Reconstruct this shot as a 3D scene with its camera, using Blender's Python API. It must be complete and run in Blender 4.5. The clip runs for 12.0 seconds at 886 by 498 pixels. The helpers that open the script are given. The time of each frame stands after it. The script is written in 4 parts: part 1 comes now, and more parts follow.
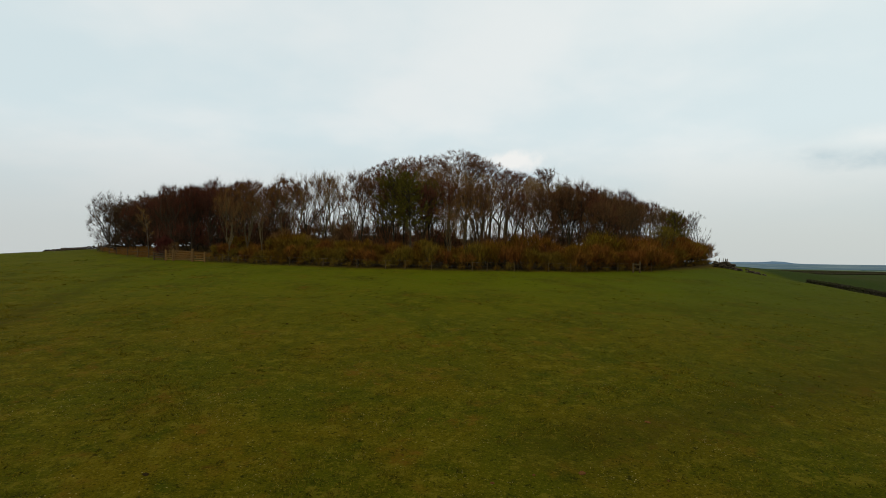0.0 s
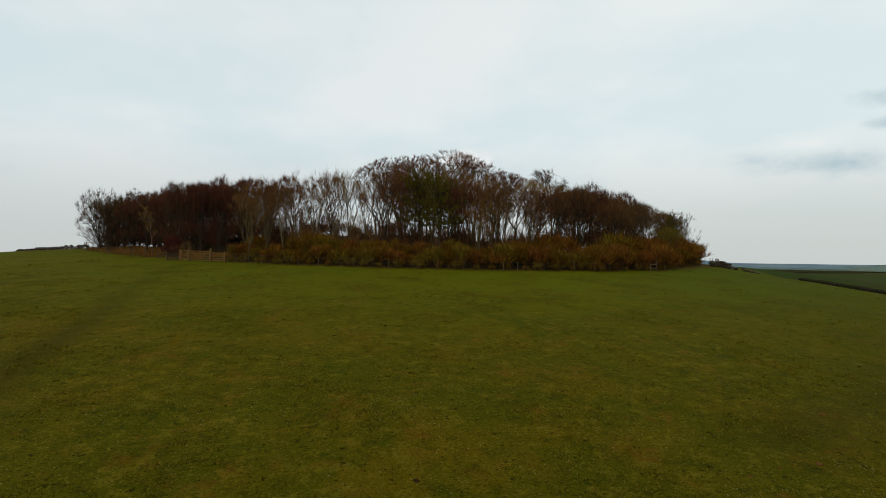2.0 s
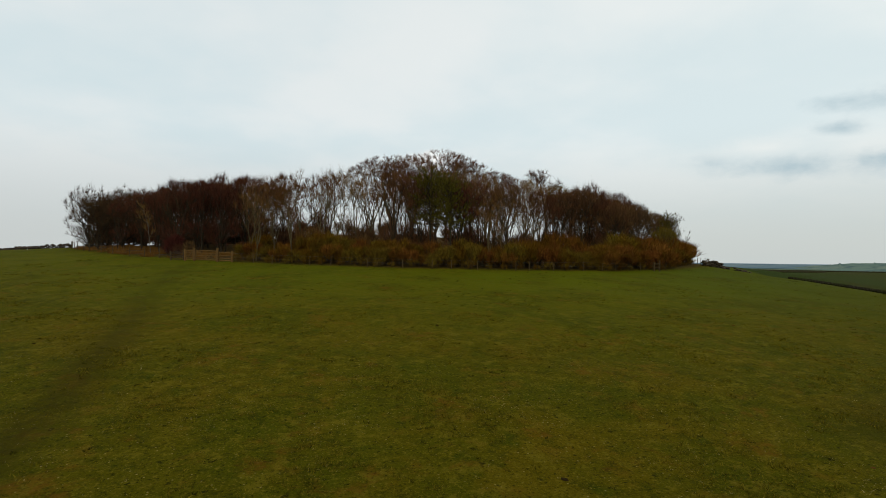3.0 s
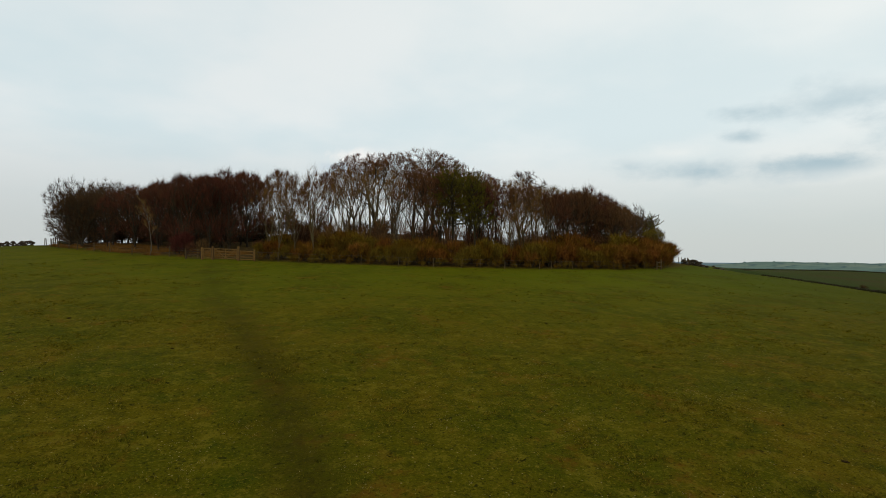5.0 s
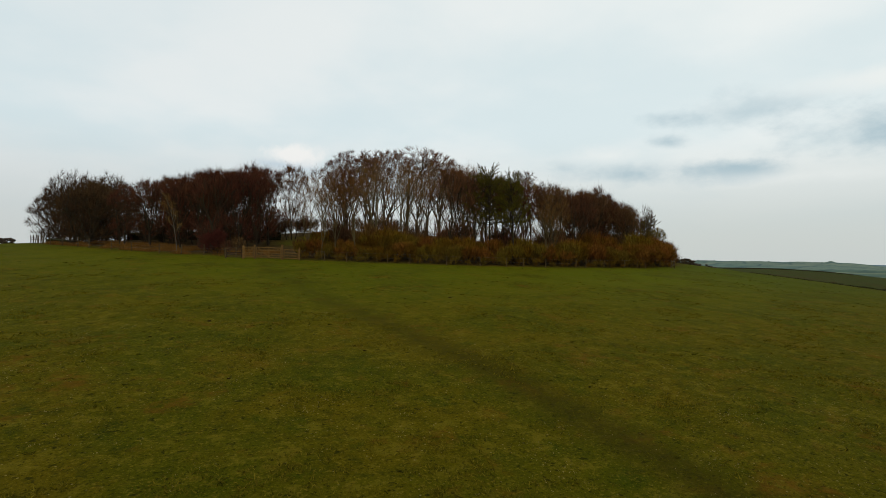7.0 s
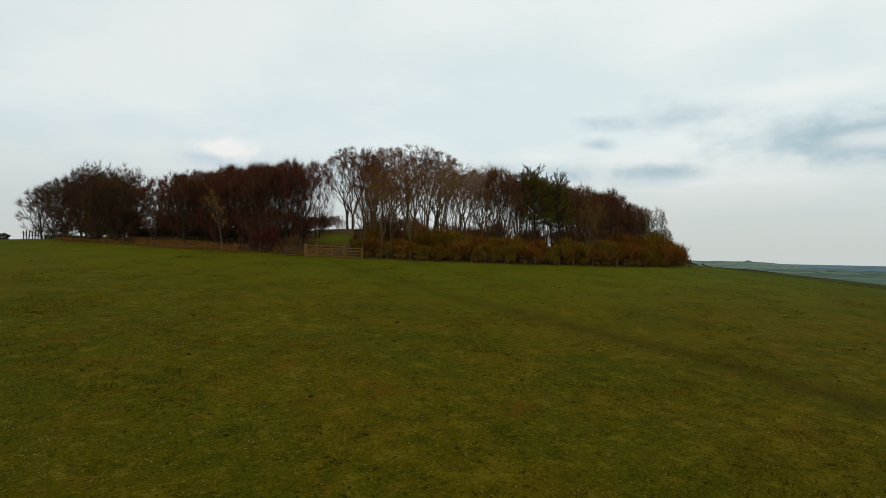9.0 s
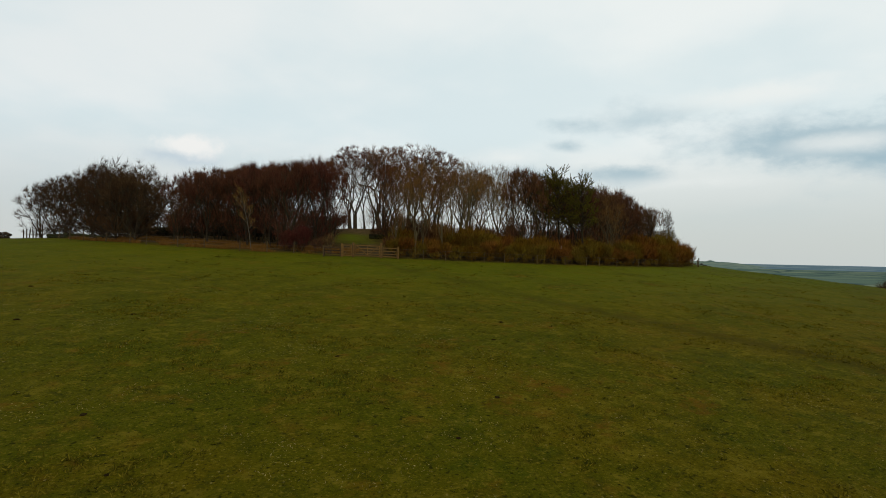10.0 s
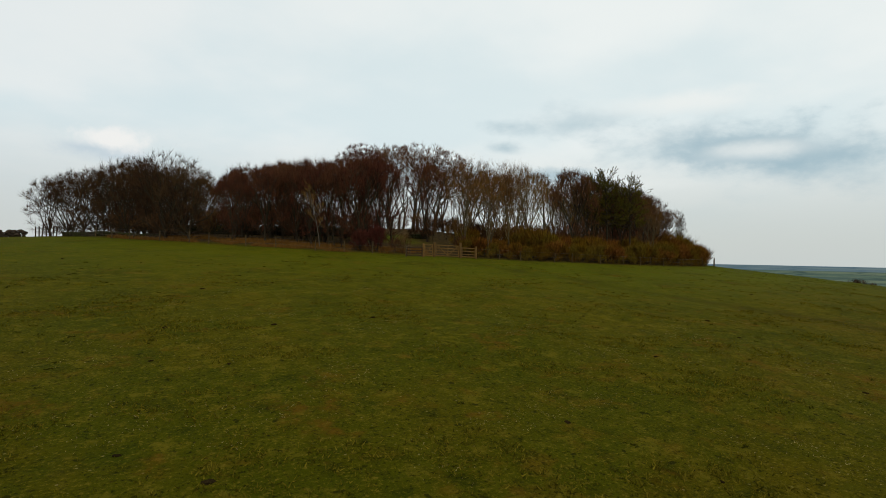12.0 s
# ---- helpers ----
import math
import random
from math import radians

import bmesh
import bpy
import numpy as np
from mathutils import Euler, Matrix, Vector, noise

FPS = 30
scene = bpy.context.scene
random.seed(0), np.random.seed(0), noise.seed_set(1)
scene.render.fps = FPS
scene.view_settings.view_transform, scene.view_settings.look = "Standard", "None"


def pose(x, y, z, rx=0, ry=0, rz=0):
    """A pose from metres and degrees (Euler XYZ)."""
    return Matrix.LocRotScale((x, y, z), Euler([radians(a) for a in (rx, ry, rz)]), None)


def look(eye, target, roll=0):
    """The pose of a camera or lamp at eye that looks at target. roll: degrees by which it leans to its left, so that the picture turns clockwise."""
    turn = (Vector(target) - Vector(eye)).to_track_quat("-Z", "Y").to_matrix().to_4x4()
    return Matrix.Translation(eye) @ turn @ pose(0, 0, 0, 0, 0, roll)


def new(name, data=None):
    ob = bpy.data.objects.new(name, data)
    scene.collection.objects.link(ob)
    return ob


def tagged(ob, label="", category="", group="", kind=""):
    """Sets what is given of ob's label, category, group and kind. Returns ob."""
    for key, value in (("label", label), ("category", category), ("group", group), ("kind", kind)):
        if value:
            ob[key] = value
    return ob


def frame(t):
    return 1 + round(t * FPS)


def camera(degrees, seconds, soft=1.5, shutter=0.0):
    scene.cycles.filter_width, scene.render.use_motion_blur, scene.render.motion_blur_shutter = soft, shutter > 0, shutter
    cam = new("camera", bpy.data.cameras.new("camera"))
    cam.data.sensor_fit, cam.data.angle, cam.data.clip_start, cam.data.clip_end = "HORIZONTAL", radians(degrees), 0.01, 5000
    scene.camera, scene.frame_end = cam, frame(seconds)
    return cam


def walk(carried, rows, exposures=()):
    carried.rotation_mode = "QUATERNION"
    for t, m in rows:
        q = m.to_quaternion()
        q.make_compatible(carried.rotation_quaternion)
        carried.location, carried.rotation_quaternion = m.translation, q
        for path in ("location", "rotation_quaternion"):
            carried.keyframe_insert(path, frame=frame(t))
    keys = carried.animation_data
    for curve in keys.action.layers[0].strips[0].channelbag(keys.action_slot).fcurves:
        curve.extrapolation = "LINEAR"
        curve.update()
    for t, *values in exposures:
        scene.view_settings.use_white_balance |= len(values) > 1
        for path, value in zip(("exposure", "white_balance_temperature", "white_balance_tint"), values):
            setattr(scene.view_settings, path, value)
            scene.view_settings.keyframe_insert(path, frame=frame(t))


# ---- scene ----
cam = camera(77.4, 12.0, soft=0.9)
METRES, EYE, TILT, LEAN, TURN = 72.0, 6.2, 0.7, -0.6, 0.0
ROWS = [
    (0.0, 0.0, 0.0, 0.0, -0.0, 0.0, 0.0),
    (0.5, -0.0329, -0.0004, 0.0004, -1.32, -0.01, -0.03),
    (1.0, -0.0628, 0.0004, 0.0006, -2.54, -0.02, -0.06),
    (1.5, -0.0981, 0.0024, 0.0007, -3.93, -0.02, -0.04),
    (2.0, -0.1301, 0.0049, 0.0007, -5.3, -0.04, -0.05),
    (2.5, -0.1676, 0.0093, 0.0006, -6.99, -0.05, -0.06),
    (3.0, -0.2011, 0.0144, 0.0003, -8.64, -0.06, -0.11),
    (5.0, -0.3534, 0.042, 0.0007, -15.89, -0.19, -0.29),
    (5.5, -0.394, 0.0539, 0.0006, -17.73, -0.22, -0.35),
    (6.0, -0.4305, 0.0659, 0.0005, -19.2, -0.25, -0.36),
    (6.5, -0.4729, 0.0811, 0.0004, -20.78, -0.27, -0.4),
    (7.0, -0.5111, 0.0961, 0.0, -22.28, -0.28, -0.44),
    (9.0, -0.6775, 0.1739, -0.0005, -28.66, -0.4, -0.8),
    (9.5, -0.7217, 0.1995, -0.0011, -30.38, -0.39, -0.85),
    (10.0, -0.7602, 0.2236, -0.002, -31.88, -0.36, -0.87),
    (10.5, -0.8037, 0.2526, -0.0028, -33.59, -0.35, -0.91),
    (11.0, -0.8413, 0.279, -0.0035, -35.17, -0.34, -0.96),
    (11.5, -0.8835, 0.3105, -0.0042, -36.97, -0.32, -0.98),
    (12.0, -0.919, 0.3386, -0.0048, -38.13, -0.29, -0.99),
]
walk(cam, [(t, pose(0, 0, EYE, TILT, LEAN, TURN) @ pose(METRES * x, METRES * y, METRES * z, 90 + pitch, roll, yaw)) for t, x, y, z, yaw, pitch, roll in ROWS])

# ---------------------------------------------------------------- light
SUN_ELEVATION, SUN_AZIMUTH = 34.0, 205.0     # degrees; azimuth clockwise from +y
sun_data = bpy.data.lights.new("sun", "SUN")
sun_data.energy, sun_data.angle, sun_data.color = 0.55, radians(14), (1.0, 0.93, 0.82)
sun = new("sun", sun_data)
se, sa = radians(SUN_ELEVATION), radians(SUN_AZIMUTH)
sun.matrix_world = look((0, 0, 60), (-math.sin(sa) * math.cos(se) * 10, -math.cos(sa) * math.cos(se) * 10, 60 - math.sin(se) * 10))


class Nodes:
    """Short hand for building node trees."""

    def __init__(self, tree):
        self.tree = tree
        tree.nodes.clear()

    def add(self, kind, inputs=None, **props):
        n = self.tree.nodes.new(kind)
        for key, value in props.items():
            setattr(n, key, value)
        for key, value in (inputs or {}).items():
            self.put(n.inputs[key], value)
        return n

    def put(self, socket, value):
        if isinstance(value, bpy.types.NodeSocket):
            self.tree.links.new(value, socket)
        else:
            socket.default_value = value

    def math(self, op, a, b=0.0, c=0.0, clamp=False):
        n = self.add("ShaderNodeMath", operation=op, use_clamp=clamp)
        for s, v in zip(n.inputs, (a, b, c)):
            self.put(s, v)
        return n.outputs[0]

    def mix(self, fac, a, b, blend="MIX"):
        n = self.add("ShaderNodeMix", data_type="RGBA", blend_type=blend)
        self.put(n.inputs[0], fac)
        self.put(n.inputs[6], a if isinstance(a, bpy.types.NodeSocket) else (*a, 1))
        self.put(n.inputs[7], b if isinstance(b, bpy.types.NodeSocket) else (*b, 1))
        return n.outputs[2]

    def ramp(self, value, lo, hi):
        n = self.add("ShaderNodeMapRange", interpolation_type="SMOOTHSTEP")
        for socket, v in zip(n.inputs, (value, lo, hi)):
            self.put(socket, v)
        return n.outputs[0]

    def noise(self, vector, scale, detail=4.0, rough=0.55):
        n = self.add("ShaderNodeTexNoise", {"Scale": scale, "Detail": detail, "Roughness": rough})
        if vector is not None:
            self.put(n.inputs["Vector"], vector)
        return n.outputs["Fac"]


world = bpy.data.worlds.new("sky")
scene.world = world
world.use_nodes = True
W = Nodes(world.node_tree)
way = W.add("ShaderNodeVectorMath", operation="NORMALIZE")
W.put(way.inputs[0], W.add("ShaderNodeTexCoord").outputs["Generated"])
sep = W.add("ShaderNodeSeparateXYZ")
W.put(sep.inputs[0], way.outputs[0])
dx, dy, dz = sep.outputs
azim = W.math("MULTIPLY", W.math("ARCTAN2", dx, dy), 57.2958)
elev = W.math("MULTIPLY", W.math("ARCSINE", dz), 57.2958)
up = W.math("ADD", W.math("ABSOLUTE", dz), 0.22)
flat = W.add("ShaderNodeCombineXYZ")
W.put(flat.inputs[0], W.math("DIVIDE", dx, up))
W.put(flat.inputs[1], W.math("DIVIDE", dy, up))
sky = W.add("ShaderNodeTexSky", sky_type="NISHITA", sun_disc=False, sun_elevation=se, sun_rotation=sa)
blue = W.mix(1.0, sky.outputs[0], (0.085, 0.085, 0.085), "MULTIPLY")
veil = W.ramp(W.noise(flat.outputs[0], 0.9, 5.0, 0.5), 0.36, 0.60)
east = W.ramp(azim, -15.0, 55.0)
high = W.mix(veil, W.mix(east, (0.69, 0.79, 0.825), (0.75, 0.84, 0.86)), W.mix(east, (0.83, 0.86, 0.865), (0.895, 0.925, 0.915)))
low = W.mix(W.ramp(elev, 1.0, 13.0), W.mix(east, (0.595, 0.625, 0.63), (0.605, 0.640, 0.630)), high)
clouds = W.mix(0.93, blue, W.mix(1.0, low, (0.985, 1.0, 0.99), "MULTIPLY"))
puff = W.math("SUBTRACT", W.noise(way.outputs[0], 14.0, 5.0, 0.6), 0.5)
wisp_map = W.add("ShaderNodeMapping")
W.put(wisp_map.inputs["Vector"], way.outputs[0])
wisp_map.inputs["Scale"].default_value = (1.0, 1.0, 1.9)
wisp = W.math("SUBTRACT", W.noise(wisp_map.outputs[0], 7.5, 6.0, 0.58), 0.5)


def cloud(under, az, el, wide, tall, colour, strength, rag=wisp, soft=1.25):
    """One cloud: a ragged soft oval round a direction of the sky."""
    a = W.math("DIVIDE", W.math("SUBTRACT", azim, az), wide)
    e = W.math("DIVIDE", W.math("SUBTRACT", elev, el), tall)
    r = W.math("SQRT", W.math("ADD", W.math("MULTIPLY", a, a), W.math("MULTIPLY", e, e)))
    r = W.math("ADD", r, W.math("MULTIPLY", rag, 2.6))
    fac = W.math("MULTIPLY", W.math("SUBTRACT", 1.0, W.ramp(r, 1.0 - soft, 1.0)), strength)
    return W.mix(fac, under, colour)


CLOUD_BLUE, CLOUD_WHITE = (0.372, 0.508, 0.575), (0.85, 0.88, 0.86)
for az, el, wide, tall, power in ((41, 8.2, 9.0, 1.9, 0.9), (61, 10.5, 14.0, 3.3, 0.95), (71, 9.2, 13.0, 3.6, 1.0), (51.5, 13.2, 9.0, 2.3, 0.6), (44.6, 11.0, 2.8, 1.1, 0.8), (44.8, 13.1, 3.4, 1.1, 0.6),
                                  (51, 8.0, 6.0, 1.3, 0.85), (84, 10.5, 13.0, 3.2, 0.9), (-95, 9, 15, 2.5, 0.6), (150, 10, 20, 3.0, 0.6), (-160, 8, 18, 2.4, 0.6)):
    clouds = cloud(clouds, az, el, wide, tall, CLOUD_BLUE, power)
for az, el, wide, tall, power in ((39, 9.9, 5.5, 1.1, 0.7), (61, 14.6, 10.0, 1.5, 0.8), (68, 9.9, 6.0, 1.1, 0.7), (56, 7.2, 12.0, 1.0, 0.4)):
    clouds = cloud(clouds, az, el, wide, tall, CLOUD_WHITE, power)
clouds = cloud(clouds, 5.2, 8.7, 5.4, 1.2, (0.50, 0.60, 0.68), 0.85, puff)
clouds = cloud(clouds, 6.4, 9.9, 5.2, 1.35, (0.88, 0.88, 0.86), 0.95, puff, 0.85)
shade = W.add("ShaderNodeBackground", {"Color": clouds, "Strength": 1.0})
W.put(W.add("ShaderNodeOutputWorld").inputs[0], shade.outputs[0])

# ---------------------------------------------------------------- materials


def material(name):
    m = bpy.data.materials.new(name)
    m.use_nodes = True
    n = Nodes(m.node_tree)
    b = n.add("ShaderNodeBsdfPrincipled")
    n.put(n.add("ShaderNodeOutputMaterial").inputs[0], b.outputs[0])
    return m, n, b


def rough_material(name, dark, light, scale, rough=0.85, bump=0.3, spread=0.35, second=None):
    """A matt natural surface: two scales of mottling, a shift from object to object, fine relief."""
    m, n, b = material(name)
    at = n.add("ShaderNodeTexCoord").outputs["Object"]
    fine, wide = n.noise(at, scale, 6.0, 0.65), n.noise(at, scale * 0.13, 3.0)
    colour = n.mix(n.ramp(fine, 0.3, 0.7), dark, light)
    if second:
        colour = n.mix(n.math("MULTIPLY", n.ramp(wide, 0.42, 0.62), 0.8), colour, second)
    each = n.add("ShaderNodeObjectInfo").outputs["Random"]
    value = n.math("ADD", 1.0 - spread / 2, n.math("MULTIPLY", each, spread))
    hsv = n.add("ShaderNodeHueSaturation", {"Color": colour, "Value": value})
    n.put(b.inputs["Base Color"], hsv.outputs[0])
    b.inputs["Roughness"].default_value = rough
    b.inputs["Specular IOR Level"].default_value = 0.25 if rough < 0.94 else 0.0
    if bump:
        relief = n.add("ShaderNodeBump", {"Height": fine, "Strength": bump, "Distance": 0.03})
        n.put(b.inputs["Normal"], relief.outputs[0])
    return m


def twig_material(name, inner, outer, spread=0.4, hue=0.02, drift=None):
    """Twigs and buds: the colour shifts from tree to tree and from twig to twig."""
    m, n, b = material(name)
    each = n.add("ShaderNodeObjectInfo").outputs["Random"]
    own = n.add("ShaderNodeNewGeometry").outputs["Random Per Island"]
    colour = n.mix(own, inner, outer)
    if drift:
        at = n.add("ShaderNodeNewGeometry").outputs["Position"]
        colour = n.mix(n.math("MULTIPLY", n.ramp(n.noise(at, 0.45, 3.0, 0.6), 0.42, 0.60), 0.8), colour, n.mix(own, *drift))
    hsv = n.add("ShaderNodeHueSaturation", {"Color": colour, "Value": n.math("ADD", 1 - spread / 2, n.math("MULTIPLY", each, spread)),
                                            "Hue": n.math("ADD", 0.5 - hue / 2, n.math("MULTIPLY", each, hue))})
    n.put(b.inputs["Base Color"], hsv.outputs[0])
    b.inputs["Roughness"].default_value = 0.95
    b.inputs["Specular IOR Level"].default_value = 0.03
    return m


BARK_BEECH = rough_material("grey_beech_bark", (0.022, 0.0140, 0.0058), (0.057, 0.0365, 0.0150), 5.0, second=(0.050, 0.038, 0.0135))
BARK_ASH = rough_material("pale_ash_bark", (0.05, 0.033, 0.012), (0.11, 0.074, 0.027), 6.0, second=(0.08, 0.062, 0.021))
# albedo lowered so that shade inside the crowns is in the bark colour
BARK_DARK = rough_material("dark_bark", (0.014, 0.0085, 0.0035), (0.036, 0.0225, 0.0085), 6.0, second=(0.033, 0.0270, 0.0085))
BARK_BIRCH = rough_material("white_birch_bark", (0.065, 0.050, 0.030), (0.125, 0.100, 0.064), 9.0, second=(0.12, 0.098, 0.062))
# tree twigs: first tone kept very dark, at random, as shade among them
TWIG_BEECH = twig_material("red_brown_beech_twigs", (0.041, 0.0175, 0.0077), (0.185, 0.074, 0.030))
TWIG_ASH = twig_material("buff_ash_twigs", (0.058, 0.0290, 0.0085), (0.240, 0.1260, 0.0345))
TWIG_DARK = twig_material("dark_red_twigs", (0.031, 0.013, 0.0066), (0.15, 0.058, 0.027), 0.4, 0.03)
TWIG_BROWN = twig_material("dark_brown_twigs", (0.033, 0.0155, 0.0068), (0.152, 0.072, 0.029), 0.4, 0.03)
TWIG_GREY = twig_material("grey_brown_twigs", (0.046, 0.0228, 0.0070), (0.210, 0.1020, 0.0300))
TWIG_ORANGE = twig_material("rust_orange_hedge_twigs", (0.0600, 0.0236, 0.0046), (0.2600, 0.0990, 0.0172), 0.2, 0.015, ((0.034, 0.019, 0.002), (0.150, 0.080, 0.006)))
TWIG_OLIVE = twig_material("olive_hedge_twigs", (0.0462, 0.0297, 0.0044), (0.2090, 0.1320, 0.0165), 0.2, 0.015, ((0.040, 0.018, 0.002), (0.180, 0.078, 0.005)))
TWIG_RED = twig_material("crimson_shrub_twigs", (0.0400, 0.0112, 0.0080), (0.1080, 0.0295, 0.0190))
LEAF_OLIVE = twig_material("young_olive_leaves", (0.098, 0.0840, 0.0032), (0.170, 0.1400, 0.0060))
NEEDLES = twig_material("dark_green_needles", (0.034, 0.032, 0.0050), (0.150, 0.122, 0.016))
TWIG_MOSS = twig_material("mossy_olive_twigs", (0.045, 0.0325, 0.0052), (0.205, 0.1430, 0.0200), 0.4, 0.03)
DEAD_GRASS = twig_material("dry_tawny_grass", (0.1000, 0.0460, 0.0080), (0.2350, 0.1200, 0.0240))
BLADES = twig_material("short_grass_blades", (0.050, 0.047, 0.0012), (0.120, 0.090, 0.005))
TUSSOCK = twig_material("coarse_grass", (0.0380, 0.0370, 0.0014), (0.1800, 0.1400, 0.0110))
WOOD = rough_material("weathered_oak", (0.0795, 0.0400, 0.0070), (0.1590, 0.0818, 0.0160), 7.0, 0.75, 0.25)
POST_WOOD = rough_material("grey_fence_wood", (0.044, 0.0275, 0.0090), (0.100, 0.0630, 0.0200), 8.0, 0.8, 0.3)
DARK_WOOD = rough_material("dark_rotting_wood", (0.024, 0.013, 0.005), (0.055, 0.030, 0.011), 8.0, 0.85, 0.3)
STONE = rough_material("gritty_wall_stone", (0.028, 0.018, 0.011), (0.074, 0.049, 0.031), 7.0, 0.9, 0.5, 0.5, (0.045, 0.035, 0.017))
SOIL = rough_material("red_brown_soil", (0.060, 0.026, 0.008), (0.130, 0.056, 0.016), 14.0, 0.95, 0.6, 0.6)
MOSSY = rough_material("dark_mossy_stone", (0.018, 0.015, 0.009), (0.050, 0.042, 0.026), 5.0, 0.95, 0.4, 0.3, (0.030, 0.032, 0.010))
# coarse tufts coloured dark to include the shadow round each
RANK = twig_material("rank_grass_with_shadow", (0.022, 0.024, 0.0015), (0.070, 0.066, 0.0050))
STRAW = twig_material("bleached_grass_flecks", (0.15, 0.115, 0.035), (0.34, 0.27, 0.105))
TWIG_UMBER = twig_material("umber_twigs", (0.02, 0.0105, 0.0048), (0.102, 0.053, 0.023))
PEAT = rough_material("dark_molehill_soil", (0.012, 0.008, 0.003), (0.032, 0.021, 0.008), 14.0, 0.95, 0.6, 0.5)
IRON = rough_material("galvanised_wire", (0.10, 0.085, 0.07), (0.15, 0.13, 0.11), 30.0, 0.5, 0.0)


def pasture():
    """Grazed turf: olive and green patches, clumps with painted light and shade, worn tracks, pale flecks, fine relief.
    """
    m, n, b = material("grazed_turf")
    at = n.add("ShaderNodeTexCoord").outputs["Object"]
    big, mid, small, fine = n.noise(at, 0.045, 3.0), n.noise(at, 0.20, 5.0, 0.6), n.noise(at, 2.1, 6.0, 0.75), n.noise(at, 13.0, 5.0, 0.75)
    patch, dab, hoof = n.noise(at, 0.55, 5.0, 0.65), n.noise(at, 6.5, 4.0, 0.7), n.noise(at, 3.4, 2.0, 0.5)
    colour = n.mix(n.ramp(mid, 0.36, 0.64), (0.053, 0.053, 0.0010), (0.082, 0.060, 0.0015))
    colour = n.mix(n.math("MULTIPLY", n.ramp(big, 0.45, 0.62), 0.5), colour, (0.048, 0.055, 0.0012))
    colour = n.mix(n.math("MULTIPLY", n.ramp(patch, 0.55, 0.70), 0.7), colour, (0.030, 0.043, 0.0012))
    colour = n.mix(n.math("MULTIPLY", n.ramp(patch, 0.45, 0.32), 0.7), colour, (0.104, 0.062, 0.0045))
    colour = n.mix(n.math("MULTIPLY", n.ramp(small, 0.54, 0.68), 0.5), colour, (0.118, 0.088, 0.0085))
    colour = n.mix(n.math("MULTIPLY", n.ramp(small, 0.46, 0.33), 0.6), colour, (0.024, 0.026, 0.0010))
    # yellowish clumps, their light tops and dark shadows mixed into the colour
    clump = n.noise(at, 1.15, 5.0, 0.7)
    colour = n.mix(n.math("MULTIPLY", n.ramp(clump, 0.53, 0.66), 0.6), colour, (0.128, 0.100, 0.0080))
    colour = n.mix(n.math("MULTIPLY", n.ramp(clump, 0.46, 0.33), 0.6), colour, (0.024, 0.029, 0.0010))
    colour = n.mix(n.math("MULTIPLY", n.ramp(dab, 0.55, 0.70), 0.6), colour, (0.150, 0.110, 0.012))
    colour = n.mix(n.math("MULTIPLY", n.ramp(dab, 0.45, 0.30), 0.75), colour, (0.013, 0.014, 0.001))
    colour = n.mix(n.math("MULTIPLY", n.ramp(fine, 0.54, 0.70), 0.65), colour, (0.165, 0.122, 0.014))
    colour = n.mix(n.math("MULTIPLY", n.ramp(fine, 0.46, 0.32), 0.8), colour, (0.010, 0.010, 0.001))
    colour = n.mix(n.math("MULTIPLY", n.ramp(hoof, 0.66, 0.74), 0.8), colour, (0.014, 0.015, 0.0012))
    rust = n.math("MULTIPLY", n.ramp(n.noise(at, 0.38, 4.0, 0.65), 0.56, 0.68), n.ramp(small, 0.38, 0.6))
    colour = n.mix(n.math("MULTIPLY", rust, 0.55), colour, (0.110, 0.042, 0.005))
    speck = n.add("ShaderNodeTexVoronoi", {"Vector": at, "Scale": 3.6, "Randomness": 1.0})
    fleck = n.math("MULTIPLY", n.math("LESS_THAN", speck.outputs["Distance"], 0.10), n.ramp(mid, 0.42, 0.56))
    colour = n.mix(n.math("MULTIPLY", fleck, 0.7), colour, (0.24, 0.19, 0.07))
    track = n.add("ShaderNodeAttribute", attribute_name="track").outputs["Fac"]
    worn = n.math("MULTIPLY", n.math("MULTIPLY", track, n.ramp(small, 0.28, 0.58)), 0.78)
    colour = n.mix(worn, colour, (0.030, 0.023, 0.002))
    lush = n.add("ShaderNodeAttribute", attribute_name="lush").outputs["Fac"]
    colour = n.mix(n.math("MULTIPLY", lush, n.ramp(mid, 0.25, 0.6)), colour, (0.074, 0.088, 0.0020))
    green = n.add("ShaderNodeAttribute", attribute_name="green").outputs["Fac"]
    colour = n.mix(n.math("MULTIPLY", green, n.ramp(small, 0.2, 0.6)), colour, (0.036, 0.050, 0.0012))
    litter = n.add("ShaderNodeAttribute", attribute_name="litter").outputs["Fac"]
    colour = n.mix(n.math("MULTIPLY", litter, 0.9), colour, n.mix(n.ramp(small, 0.4, 0.6), (0.035, 0.022, 0.011), (0.075, 0.045, 0.02)))
    moor = n.add("ShaderNodeAttribute", attribute_name="moor").outputs["Fac"]
    parcel = n.add("ShaderNodeTexVoronoi", {"Vector": at, "Scale": 0.0065, "Randomness": 0.8})
    fields = n.mix(n.ramp(n.noise(parcel.outputs["Color"], 1.0, 0.0), 0.3, 0.7), (0.036, 0.040, 0.005), (0.024, 0.037, 0.004))
    fields = n.mix(n.ramp(n.noise(at, 0.02, 5.0), 0.45, 0.65), fields, (0.040, 0.033, 0.006))
    colour = n.mix(moor, n.mix(1.0, colour, (1.03, 1.00, 0.84), "MULTIPLY"), fields)
    n.put(b.inputs["Base Color"], colour)
    b.inputs["Roughness"].default_value = 0.95
